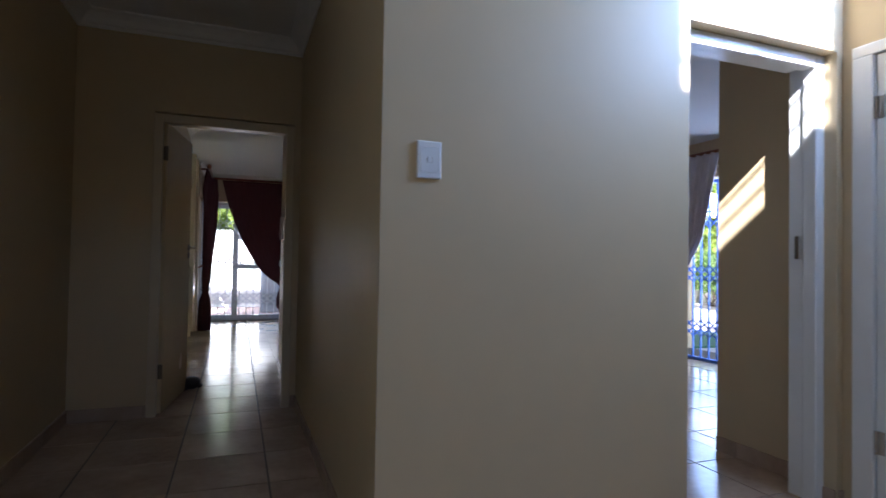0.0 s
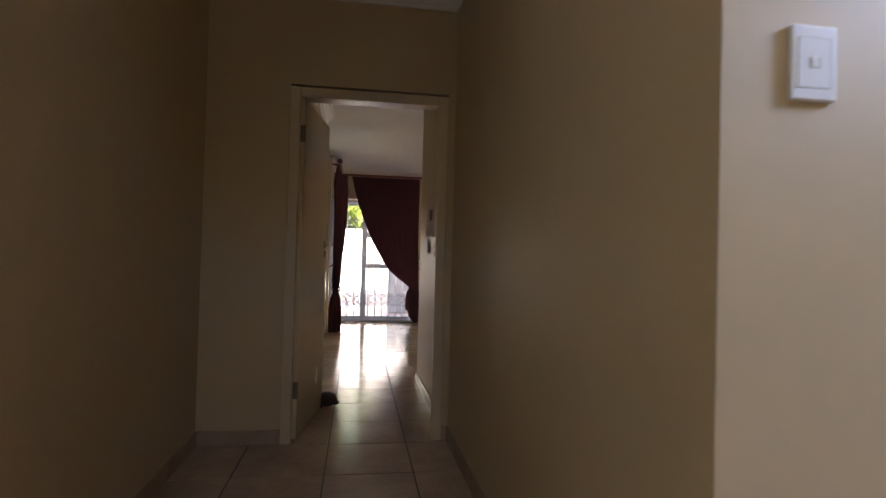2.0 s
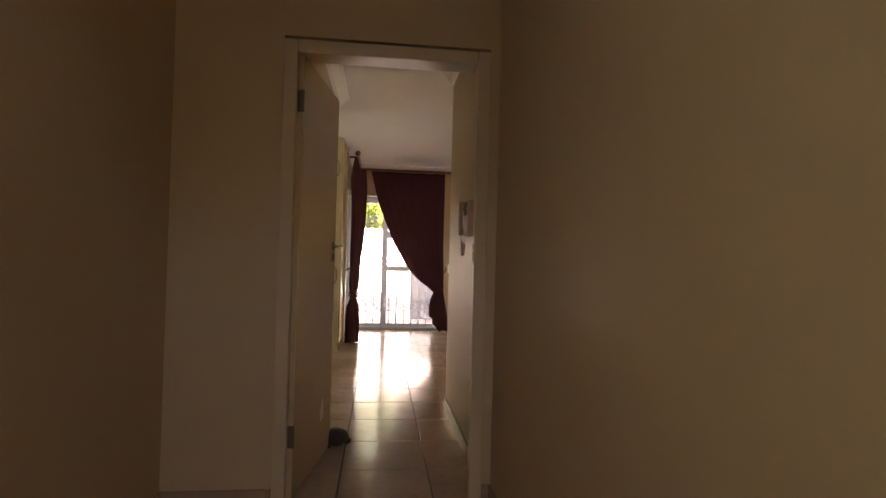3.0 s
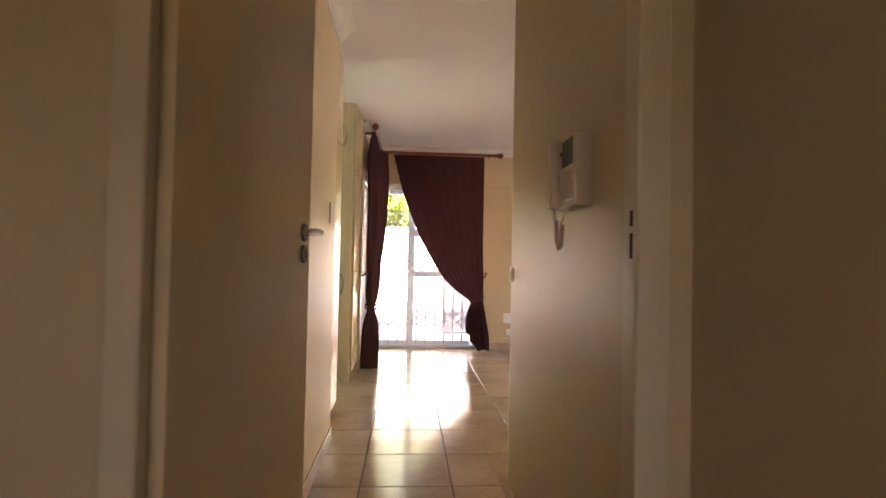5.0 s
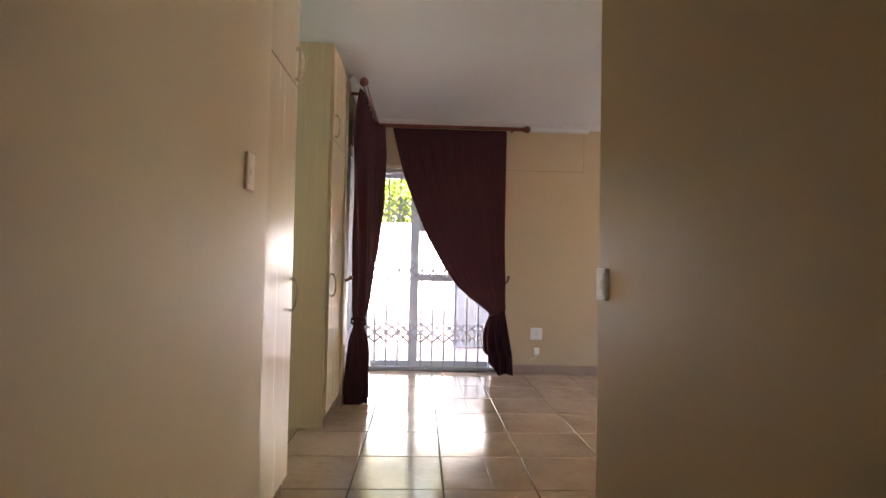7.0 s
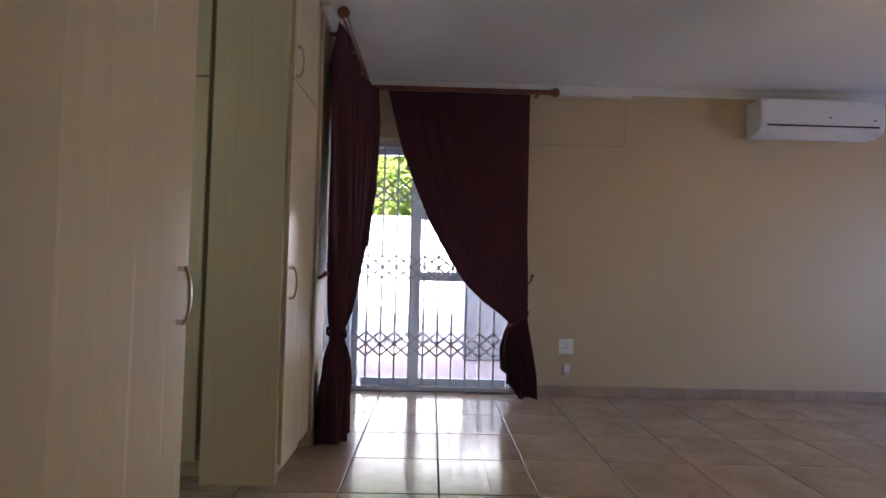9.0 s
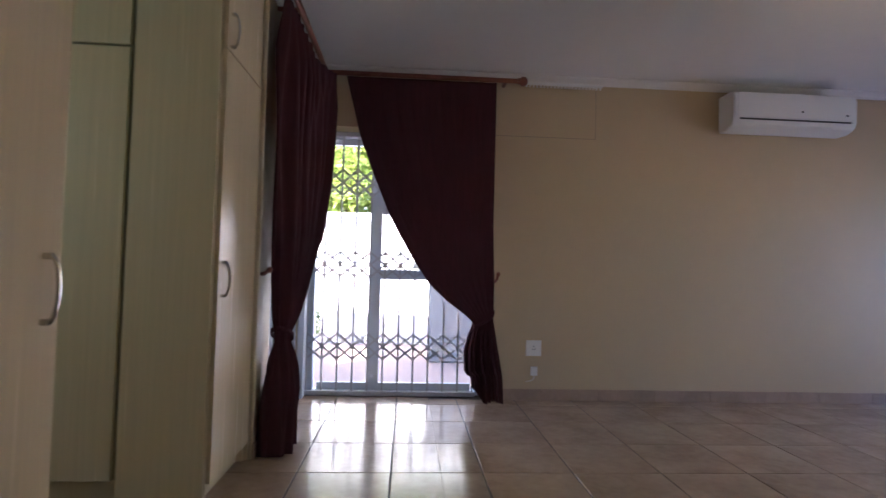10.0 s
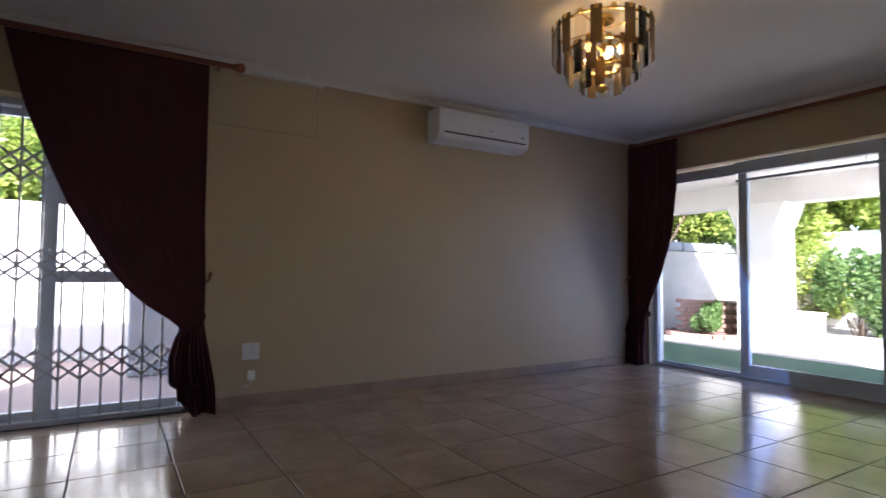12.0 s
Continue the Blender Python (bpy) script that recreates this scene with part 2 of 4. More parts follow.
def thing(name, label, category, group="", at=(0, 0, 0)):
    ob = new(name)
    ob.location = at
    ob.empty_display_size = 0.1
    return tagged(ob, label, category, group)


def structure(name, boxes, mat, label, bevel=0.0):
    bm = bmesh.new()
    for b in boxes:
        bx(bm, *b, bevel)
    return tagged(part(name, bm, mat), label, "structure", kind="structure")


# ---- the shell ----
CORR_L, CORR_R, DOOR_Y, DOOR_B = -1.185, 0.265, 0.44, 0.60
SW_Y, HALL_E, HALL_S, HALL_H = -2.053, 2.46, -5.0, 5.1
PASS_L, PASS_R, BED_S = -0.68, 0.252, 2.04
BED_N, BED_E, BED_H, FACE = 6.42, 5.30, 2.53, -0.72
CORR_H = 2.72

structure("wall_hall_west", [(CORR_L - 0.15, CORR_L, HALL_S, DOOR_Y, 0, HALL_H)], M_WALL, "cream painted wall along the hall and corridor")
structure("wall_corridor_east", [(CORR_R, CORR_R + 0.12, SW_Y, DOOR_Y, 0, HALL_H)], M_WALL, "cream painted wall of the corridor")
structure("wall_hall_north", [(CORR_R + 0.12, 1.542, SW_Y, SW_Y + 0.2, 0, HALL_H), (1.542, 2.42, SW_Y, SW_Y + 0.2, 2.104, HALL_H),
                              (2.42, 2.69, SW_Y, SW_Y + 0.2, 0, HALL_H)], M_WALL, "cream wall with a light switch and a doorway")
# The opening over the door is added for the unseen fanlight.
structure("wall_hall_east", [(HALL_E, HALL_E + 0.12, -2.185, SW_Y, 0, HALL_H), (HALL_E, HALL_E + 0.12, -3.02, -2.185, 2.05, 2.25), (HALL_E, HALL_E + 0.12, -2.32, -2.185, 2.25, 2.95),
                             (HALL_E, HALL_E + 0.12, -3.02, -2.185, 2.95, HALL_H),
                             (HALL_E, HALL_E + 0.12, HALL_S, -3.02, 0, HALL_H)], M_WALL, "cream wall of the hall beside a white door")
# Unseen wall; its high opening is added to admit the sun.
structure("wall_hall_south", [(CORR_L - 0.15, HALL_E + 0.12, HALL_S - 0.15, HALL_S, 0, 4.1), (CORR_L - 0.15, -0.44, HALL_S - 0.15, HALL_S, 4.1, 4.9),
                              (0.55, HALL_E + 0.12, HALL_S - 0.15, HALL_S, 4.1, 4.9), (CORR_L - 0.15, HALL_E + 0.12, HALL_S - 0.15, HALL_S, 4.9, HALL_H)],
          M_WALL, "unseen cream wall pierced by an added high barred window")
structure("wall_corridor_north", [(CORR_L - 0.15, -0.718, DOOR_Y, DOOR_B, 0, CORR_H + 0.1), (-0.718, 0.221, DOOR_Y, DOOR_B, 2.10, CORR_H + 0.1),
                                  (0.221, CORR_R + 0.12, DOOR_Y, DOOR_B - 0.055, 0, CORR_H + 0.1)], M_WALL, "cream wall round the bedroom doorway")
structure("wall_above_corridor", [(CORR_L, CORR_R, SW_Y, SW_Y + 0.12, CORR_H, HALL_H)], M_WALL, "cream wall above the corridor mouth")
structure("wall_passage_west", [(PASS_L - 0.12, PASS_L, DOOR_B, 2.90, 0, BED_H), (-2.4, PASS_L - 0.12, 2.78, 2.90, 0, BED_H)], M_WALL, "cream wall of the bedroom passage")
structure("wall_passage_east", [(PASS_R, PASS_R + 0.14, DOOR_B - 0.055, BED_S, 0, BED_H)], M_WALL, "glossy cream wall with an intercom")
structure("wall_bedroom_south", [(PASS_R + 0.14, BED_E + 0.25, BED_S - 0.14, BED_S, 0, BED_H)], M_WALL, "cream bedroom wall")
# The opening is cut for an unseen window assumed in the alcove.
structure("wall_closet_west", [(-2.4, -2.28, 2.90, 5.2, 0, 1.0), (-2.4, -2.28, 2.90, 3.35, 1.0, 2.0), (-2.4, -2.28, 4.15, 5.2, 1.0, 2.0),
                               (-2.4, -2.28, 2.90, 5.2, 2.0, BED_H)], M_WALL, "cream wall behind the wardrobes")
# Unseen blocker, added to shade the alcove window from the sun.
structure("sun_block_west", [(-3.6, -3.45, 0.8, 5.2, -0.14, 3.4)], M_GREYWALL, "unseen grey wall added to keep direct sun out of the dressing alcove")
structure("wall_bedroom_west", [(FACE - 0.2, FACE, 5.074, 5.43, 0, BED_H), (FACE - 0.2, FACE, 5.43, 6.40, 2.06, BED_H), (FACE - 0.2, FACE, 6.40, BED_N, 0, BED_H),
                                (-2.4, FACE - 0.2, 5.12, 5.24, 0, BED_H)], M_WALL, "cream wall with a glazed side opening")
structure("wall_bedroom_north", [(FACE - 0.2, -0.70, BED_N, BED_N + 0.24, 0, BED_H), (-0.70, 0.66, BED_N, BED_N + 0.24, 2.07, BED_H),
                                 (0.66, BED_E + 0.25, BED_N, BED_N + 0.24, 0, BED_H)], M_WALL, "cream wall with a gated glass door")
structure("wall_bedroom_east", [(BED_E, BED_E + 0.25, BED_S, 3.0, 0, BED_H), (BED_E, BED_E + 0.25, 3.0, 6.25, 2.12, BED_H),
                                (BED_E, BED_E + 0.25, 6.25, BED_N, 0, BED_H)], M_WALL, "cream wall above wide sliding glass doors")
# second room beyond the hall doorway
structure("wall_room_east", [(2.56, 2.69, SW_Y + 0.2, -1.26, 0, BED_H), (2.69, 4.97, -1.38, -1.26, 0, BED_H)], M_WALL, "cream wall inside the next room")
structure("wall_room_north", [(CORR_R + 0.12, 4.97, 1.78, 1.90, 0, BED_H)], M_WALL, "cream far wall of the next room")
structure("wall_room_far_east", [(4.85, 4.97, -1.26, 0.2, 0, BED_H), (4.85, 4.97, 0.2, 1.5, 2.1, BED_H), (4.85, 4.97, 1.5, 1.78, 0, BED_H)], M_WALL, "cream wall with a tall window opening")
structure("ceiling_hall", [(CORR_L - 0.15, HALL_E + 0.12, HALL_S - 0.15, SW_Y + 0.12, HALL_H, HALL_H + 0.1)], M_CEIL, "white hall ceiling")
structure("ceiling_corridor", [(CORR_L, CORR_R, SW_Y + 0.12, DOOR_Y, CORR_H, CORR_H + 0.1)], M_CEIL, "white corridor ceiling")
structure("ceiling_bedroom", [(-2.4, BED_E + 0.25, 1.90, BED_N + 0.24, BED_H, BED_H + 0.12), (-0.80, PASS_R + 0.14, DOOR_B, 1.90, BED_H, BED_H + 0.12)], M_CEIL, "smooth white bedroom ceiling")
structure("ceiling_room", [(PASS_R + 0.155, 4.97, SW_Y + 0.2, 1.895, BED_H, BED_H + 0.1)], M_CEIL, "white ceiling of the next room")
floor = structure("floor", [(-2.4, BED_E + 0.25, HALL_S - 0.15, BED_N + 0.24, -0.12, -0.004), (BED_E + 0.25, BED_E + 0.26, SW_Y, 1.9, -0.12, -0.004)],
                  M_GROUT, "beige glossy ceramic floor tiles with grey grout")


# ---- trim ----
def profile_run(bm, p0, p1, inward, section):
    """A straight moulding from p0 to p1; section: (out from the wall, height) pairs."""
    p0, p1, n = Vector(p0), Vector(p1), Vector(inward)
    rows = [[bm.verts.new(p + n * a + Vector((0, 0, b))) for a, b in section] for p in (p0, p1)]
    k = len(section)
    for i in range(k):
        bm.faces.new((rows[0][i], rows[0][(i + 1) % k], rows[1][(i + 1) % k], rows[1][i]))
    bm.faces.new(rows[0]), bm.faces.new(rows[1][::-1])


COVE = [(0, 0), (0.1, 0), (0.1, -0.012), (0.075, -0.02), (0.05, -0.045), (0.03, -0.075), (0.012, -0.085), (0.012, -0.105), (0, -0.105)]
SMALLCOVE = [(0, 0), (0.05, 0), (0.05, -0.01), (0.03, -0.02), (0.012, -0.04), (0.01, -0.055), (0, -0.055)]
bm = bmesh.new()
profile_run(bm, (CORR_L, DOOR_Y, CORR_H), (CORR_R, DOOR_Y, CORR_H), (0, -1, 0), COVE)
profile_run(bm, (CORR_L, SW_Y + 0.12, CORR_H), (CORR_L, DOOR_Y, CORR_H), (1, 0, 0), COVE)
profile_run(bm, (CORR_R, SW_Y + 0.12, CORR_H), (CORR_R, DOOR_Y, CORR_H), (-1, 0, 0), COVE)
tagged(part("cornice_corridor", bm, M_CEIL), "white moulded plaster cornice along the corridor ceiling", "cornice", kind="structure")
bm = bmesh.new()
profile_run(bm, (FACE, BED_N, BED_H), (BED_E, BED_N, BED_H), (0, -1, 0), SMALLCOVE)
profile_run(bm, (BED_E, BED_S, BED_H), (BED_E, BED_N, BED_H), (-1, 0, 0), SMALLCOVE)
profile_run(bm, (FACE, 5.12, BED_H), (FACE, BED_N, BED_H), (1, 0, 0), SMALLCOVE)
profile_run(bm, (PASS_L, DOOR_B, BED_H), (PASS_L, 2.9, BED_H), (1, 0, 0), COVE)
profile_run(bm, (PASS_R, DOOR_B, BED_H), (PASS_R, BED_S, BED_H), (-1, 0, 0), COVE)
tagged(part("cornice_bedroom", bm, M_CEIL), "slim white plaster cornice round the bedroom ceiling", "cornice", kind="structure")


# ---- doors ----
def door_frame(name, x0, x1, y0, y1, top, mat, label, lip=0.055, back=0.0):
    """A pressed frame with a rebate, round an opening in a wall that runs along x."""
    bm = bmesh.new()
    for s, a, b in ((-1, x0, x0 + 0.06), (1, x1 - 0.06, x1)):
        deep = y0 + lip
        bx(bm, a, b, y0 - 0.012, deep, 0, top, 0.006, 2)
        c, d = (a, b - 0.018 - 2 * back / 3) if s < 0 else (a + 0.022, b)
        bx(bm, c, d, deep, y1 + 0.01 - (0 if s < 0 else back), 0, top, 0.003)
    bx(bm, x0 + 0.06, x1 - 0.06, y0 - 0.012, y0 + lip, top - 0.06, top, 0.006, 2)
    bx(bm, x0 + 0.06, x1 - 0.06, y0 + lip, y1 + 0.01, top - 0.042, top, 0.003)
    return tagged(part(name, bm, mat), label, "door frame", kind="structure")


frame_1 = door_frame("door_frame_1", -0.718, 0.221, DOOR_Y, DOOR_B, 2.085, M_TRIM, "cream painted steel frame of the bedroom doorway", 0.03, 0.065)
bm = bmesh.new()
bx(bm, 0.1585, 0.1625, 0.437, 0.464, 1.095, 1.215, 0.001)
strike = part("strike_plate", bm, M_TRIM, frame_1, "paint-covered strike plate")
for z0, z1 in ((1.108, 1.152), (1.164, 1.192)):
    box_part("latch_hole", M_HOLE, frame_1, 0.1577, 0.1592, 0.440, 0.452, z0, z1, 0.0)


def lever_handle(parent, side):
    """A lever on a round rose with a round keyhole plate below, on the face at x = 0.02 * side of a leaf that runs along y."""
    x = 0.02 * side
    bm = bmesh.new()
    tube(bm, (x, 0.685, 1.175), (x + side * 0.009, 0.685, 1.175), 0.027, 0.025, 24)
    part("handle_rose", bm, M_DULLSTEEL, parent, "round steel handle rose", True)
    bm = bmesh.new()
    tube(bm, (x + side * 0.009, 0.685, 1.175), (x + side * 0.05, 0.685, 1.175), 0.010, seg=14)
    sweep(bm, [(x + side * 0.05, 0.692, 1.175), (x + side * 0.054, 0.64, 1.176), (x + side * 0.052, 0.60, 1.174), (x + side * 0.048, 0.565, 1.172)], 0.0095, 12)
    part("lever", bm, M_CHROME, parent, "brushed steel lever", True)
    bm = bmesh.new()
    tube(bm, (x, 0.685, 1.111), (x + side * 0.008, 0.685, 1.111), 0.027, 0.025, 24)
    rose = part("keyhole_plate", bm, M_DULLSTEEL, parent, "round steel keyhole plate", True)
    bm = bmesh.new()
    bx(bm, min(x + side * 0.007, x + side * 0.0095), max(x + side * 0.007, x + side * 0.0095), 0.681, 0.689, 1.098, 1.124)
    part("keyhole", bm, M_DARK, rose)


def flush_door(name, hinge, turn, width, mat, label, levers=True):
    d = thing(name, label, "door")
    bm = bmesh.new()
    bx(bm, -0.02, 0.02, 0.0, width, 0.012, 2.035, 0.003, 2)
    part("leaf", bm, mat, d)
    if levers:
        lever_handle(d, 1), lever_handle(d, -1)
    bm = bmesh.new()
    bx(bm, -0.011, 0.011, width, width + 0.002, 1.04, 1.24)
    part("lock_plate", bm, M_CHROME, d, "narrow steel lock plate")
    for z in (0.30, 1.82):
        bm = bmesh.new()
        bx(bm, -0.018, 0.016, -0.003, -0.0002, z - 0.05, z + 0.05, 0.0008)
        tube(bm, (0.021, -0.004, z - 0.05), (0.021, -0.004, z + 0.05), 0.006, seg=10)
        hg = part("hinge", bm, M_DULLSTEEL, d, "tarnished steel butt hinge")
        for k in (-0.03, 0.0, 0.03):
            bm = bmesh.new()
            tube(bm, (-0.004, -0.0042, z + k), (-0.004, -0.0028, z + k), 0.004, seg=8)
            part("screw", bm, M_DARK, hg)
    d.matrix_world = pose(*hinge, 0, 0, turn)
    return d


flush_door("bedroom_door", (-0.6545, 0.480, 0), -8.0, 0.745, M_DOOR, "cream painted flush door standing open against the passage wall")

# doorstop at the foot of the open door
bm = bmesh.new()
ball(bm, (0, 0, 0.055), 0.075, 24, (1.0, 0.85, 0.72))
ball(bm, (0.06, -0.005, 0.03), 0.03, 12, (1, 0.9, 0.7))
ball(bm, (-0.05, -0.03, 0.018), 0.026, 12, (1, 1, 0.7))
ball(bm, (-0.02, 0.045, 0.018), 0.026, 12, (1, 1, 0.7))
stop = tagged(part("doorstop", bm, M_STOP, smooth=True), "dark brown leather weight holding the door open", "doorstop")
stop.matrix_world = pose(-0.495, 1.235, 0, 0, 0, 10)


# ---- hall ----
def wall_switch(name, m, label, toggles=1, w=0.085, h=0.125, mat=M_PLASTIC):
    """A switch plate; its back lies in local y = 0 and it faces -y."""
    s = thing(name, label, "light switch")
    bm = bmesh.new()
    bx(bm, -w / 2, w / 2, -0.010, 0, -h / 2, h / 2, 0.004, 3)
    part("plate", bm, mat, s)
    bm = bmesh.new()
    bx(bm, -w * 0.36, w * 0.36, -0.0108, -0.0101, -h * 0.33, h * 0.33, 0.001)
    inner = part("insert", bm, mat, s)
    for i in range(toggles):
        bm = bmesh.new()
        bx(bm, -0.007, 0.007, -0.0122, -0.0106, -0.009, 0.009, 0.0008)
        tg = part("toggle", bm, mat, inner)
        for sx in (-1, 1):
            box_part("toggle_gap", M_JOINT, inner, sx * 0.0085 - 0.0008, sx * 0.0085 + 0.0008, -0.0112, -0.0106, -0.009, 0.009, 0)
    s.matrix_world = m
    return s


wall_switch("light_switch", pose(0.426, SW_Y, 1.436), "white plastic rocker light switch on the cream wall")
wall_switch("light_switch", pose(PASS_L, 2.68, 1.362, 0, 0, 90), "white light switch beside the wardrobe", w=0.075, h=0.12, mat=M_IVORY)

wall_switch("light_switch", pose(PASS_R, 2.0, 1.045, 0, 0, -90), "small square white switch plate near the passage wall's end", w=0.055, h=0.065)

frame_2 = door_frame("door_frame_2", 1.540, 2.424, SW_Y + 0.07, SW_Y + 0.2, 2.102, M_WHITEDOOR, "off-white frame set deep in the hall doorway")
bm = bmesh.new()
bx(bm, 2.357, 2.363, SW_Y + 0.14, SW_Y + 0.158, 1.14, 1.25, 0.001)
part("strike_plate", bm, M_DULLSTEEL, frame_2, "steel strike plate")


def white_door():
    """Closed white door in the hall's east wall, its leaf seen from the hall."""
    bm = bmesh.new()
    bx(bm, HALL_E - 0.014, HALL_E + 0.1, -2.19, -2.10, 0, 2.05, 0.006, 2)
    bx(bm, HALL_E - 0.014, HALL_E + 0.1, -3.02, -2.96, 0, 2.05, 0.006, 2)
    bx(bm, HALL_E - 0.014, HALL_E + 0.1, -3.02, -2.10, 2.05, 2.105, 0.006, 2)
    tagged(part("door_frame_3", bm, M_WHITEDOOR), "white painted frame of a hall door", "door frame", kind="structure")
    d = thing("hall_door", "closed white panelled door with steel hinges", "door")
    bm = bmesh.new()
    bx(bm, HALL_E + 0.004, HALL_E + 0.044, -2.956, -2.195, 0.01, 2.046, 0.003, 2)
    part("leaf", bm, M_WHITEDOOR, d)
    for z in (0.345, 1.81):
        bm = bmesh.new()
        tube(bm, (HALL_E - 0.004, -2.197, z - 0.05), (HALL_E - 0.004, -2.197, z + 0.05), 0.008, seg=10)
        bx(bm, HALL_E, HALL_E + 0.0037, -2.230, -2.197, z - 0.05, z + 0.05)
        part("hinge", bm, M_CHROME, d, "steel butt hinge")


white_door()

# high hall window: unseen, added so sun patches reach the north wall
hw = thing("added_hall_window", "unseen high steel window with bars, added to let sun into the hall", "window")
for z in (4.10, 4.86):
    box_part("window_frame", M_ALU, hw, -0.44, 0.55, HALL_S - 0.1, HALL_S - 0.05, z, z + 0.04)
for x in (-0.44, 0.04, 0.51):
    box_part("mullion", M_ALU, hw, x, x + 0.04, HALL_S - 0.1, HALL_S - 0.05, 4.14, 4.86)
for i in range(5):
    z = 4.24 + i * 0.125
    bm = bmesh.new()
    bx(bm, -0.40, 0.51, HALL_S - 0.06, HALL_S - 0.045, z, z + 0.02)
    part("bar", bm, M_ALU, hw)


# Fanlight frame, out of view, added around the fill lamp.
fl = thing("added_fanlight", "unseen aluminium fanlight added above the hall door to bring in light", "window")
for z in (2.25, 2.91):
    box_part("window_frame", M_ALU, fl, HALL_E + 0.05, HALL_E + 0.09, -3.02, -2.32, z, z + 0.04)
for y in (-3.02, -2.36):
    box_part("window_frame", M_ALU, fl, HALL_E + 0.05, HALL_E + 0.09, y, y + 0.04, 2.29, 2.91)


# ---- intercom ----
def intercom():
    ic = thing("intercom", "ivory video intercom handset unit on the passage wall", "intercom")
    # local: x out from the wall, y along it, z up
    bm = bmesh.new()
    vs = bx(bm, 0, 0.045, -0.082, 0.115, -0.105, 0.105)
    for v in vs:
        if v.co.x > 0.02:
            v.co.y += 0.006 if v.co.y < 0 else 0
            v.co.z *= 0.97
    bmesh.ops.bevel(bm, geom=bm.edges[:], offset=0.006, segments=3, affect="EDGES", profile=0.6)
    part("housing", bm, M_IVORY, ic, smooth=True)
    box_part("screen_bezel", M_IVORY, ic, 0.0452, 0.048, -0.073, 0.052, 0.008, 0.101, 0.001)
    box_part("screen", M_SCREEN, ic, 0.0482, 0.0495, -0.067, 0.046, 0.016, 0.096, 0.0005, "grey display glass")
    for i in range(3):
        box_part("button", M_PLASTIC, ic, 0.0452, 0.049, -0.06 + i * 0.028, -0.045 + i * 0.028, -0.088, -0.078, 0.001, "small white button")
    bm = bmesh.new()
    ys = 0.082
    bx(bm, 0.05, 0.078, ys - 0.024, ys + 0.024, -0.10, 0.105, 0.0125, 4)
    bx(bm, 0.0455, 0.07, ys - 0.022, ys + 0.022, 0.055, 0.105, 0.006, 2)
    bx(bm, 0.0455, 0.07, ys - 0.022, ys + 0.022, -0.10, -0.05, 0.006, 2)
    hs = part("handset", bm, M_IVORY, ic, "slim ivory handset", True)
    box_part("handset_hook", M_DARK, hs, 0.046, 0.052, 0.05, 0.06, 0.055, 0.067, 0.001)
    pts = [(0.06, 0.082, -0.10), (0.058, 0.092, -0.115), (0.053, 0.097, -0.135)]
    part_pts = []
    n = 420
    path = []
    for i in range(61):
        u = i / 60
        path.append(Vector((0.052 - 0.01 * u, 0.080 + 0.017 * math.cos(math.pi * u), -0.135 - 0.078 * math.sin(math.pi * u) ** 0.8 - 0.008 * u)))
    for i in range(n):
        f = i / (n - 1) * 59
        k = int(f)
        p = path[k].lerp(path[k + 1], f - k)
        d = (path[k + 1] - path[k]).normalized()
        s = d.orthogonal().normalized()
        a = 2 * math.pi * 42 * i / n
        part_pts.append(p + 0.0062 * (math.cos(a) * s + math.sin(a) * d.cross(s)))
    pts += part_pts + [(0.042, 0.060, -0.135), (0.04, 0.052, -0.122), (0.03, 0.040, -0.106)]
    bm = bmesh.new()
    sweep(bm, pts, 0.0021, 5)
    part("coiled_cord", bm, M_IVORY, ic, "coiled ivory cord", True)
    ic.matrix_world = pose(PASS_R, 0.991, 1.351, 0, 0, 180) @ Matrix.Diagonal((1, -1, 1, 1)) @ Matrix.Translation((0, 0.09, 0)) @ Matrix.Diagonal((1, 0.88, 0.95, 1)) @ Matrix.Translation((0, -0.09, 0))
    return ic


intercom()


# ---- wardrobes ----
def bow_handle(parent, x, y, z, length=0.15, axis="x", out=1):
    """A flat-backed bow on two square feet."""
    bm = bmesh.new()
    pts = []
    for i in range(21):
        u = i / 20
        o = 0.012 + 0.022 * math.sin(math.pi * u) ** 0.45
        pts.append((x + out * o, y, z - length / 2 + length * u) if axis == "x" else (x, y + out * o, z - length / 2 + length * u))
    sweep(bm, pts, 0.0055, 10)
    bow = part("handle", bm, M_CHROME, parent, "curved brushed steel bow handle", True)
    for s in (-1, 1):
        c = z + s * (length / 2 - 0.004)
        if axis == "x":
            box_part("handle_foot", M_CHROME, bow, min(x, x + out * 0.02), max(x, x + out * 0.02), y - 0.007, y + 0.007, c - 0.007, c + 0.007, 0.002)
        else:
            box_part("handle_foot", M_CHROME, bow, x - 0.007, x + 0.007, min(y, y + out * 0.02), max(y, y + out * 0.02), c - 0.007, c + 0.007, 0.002)
    return bow


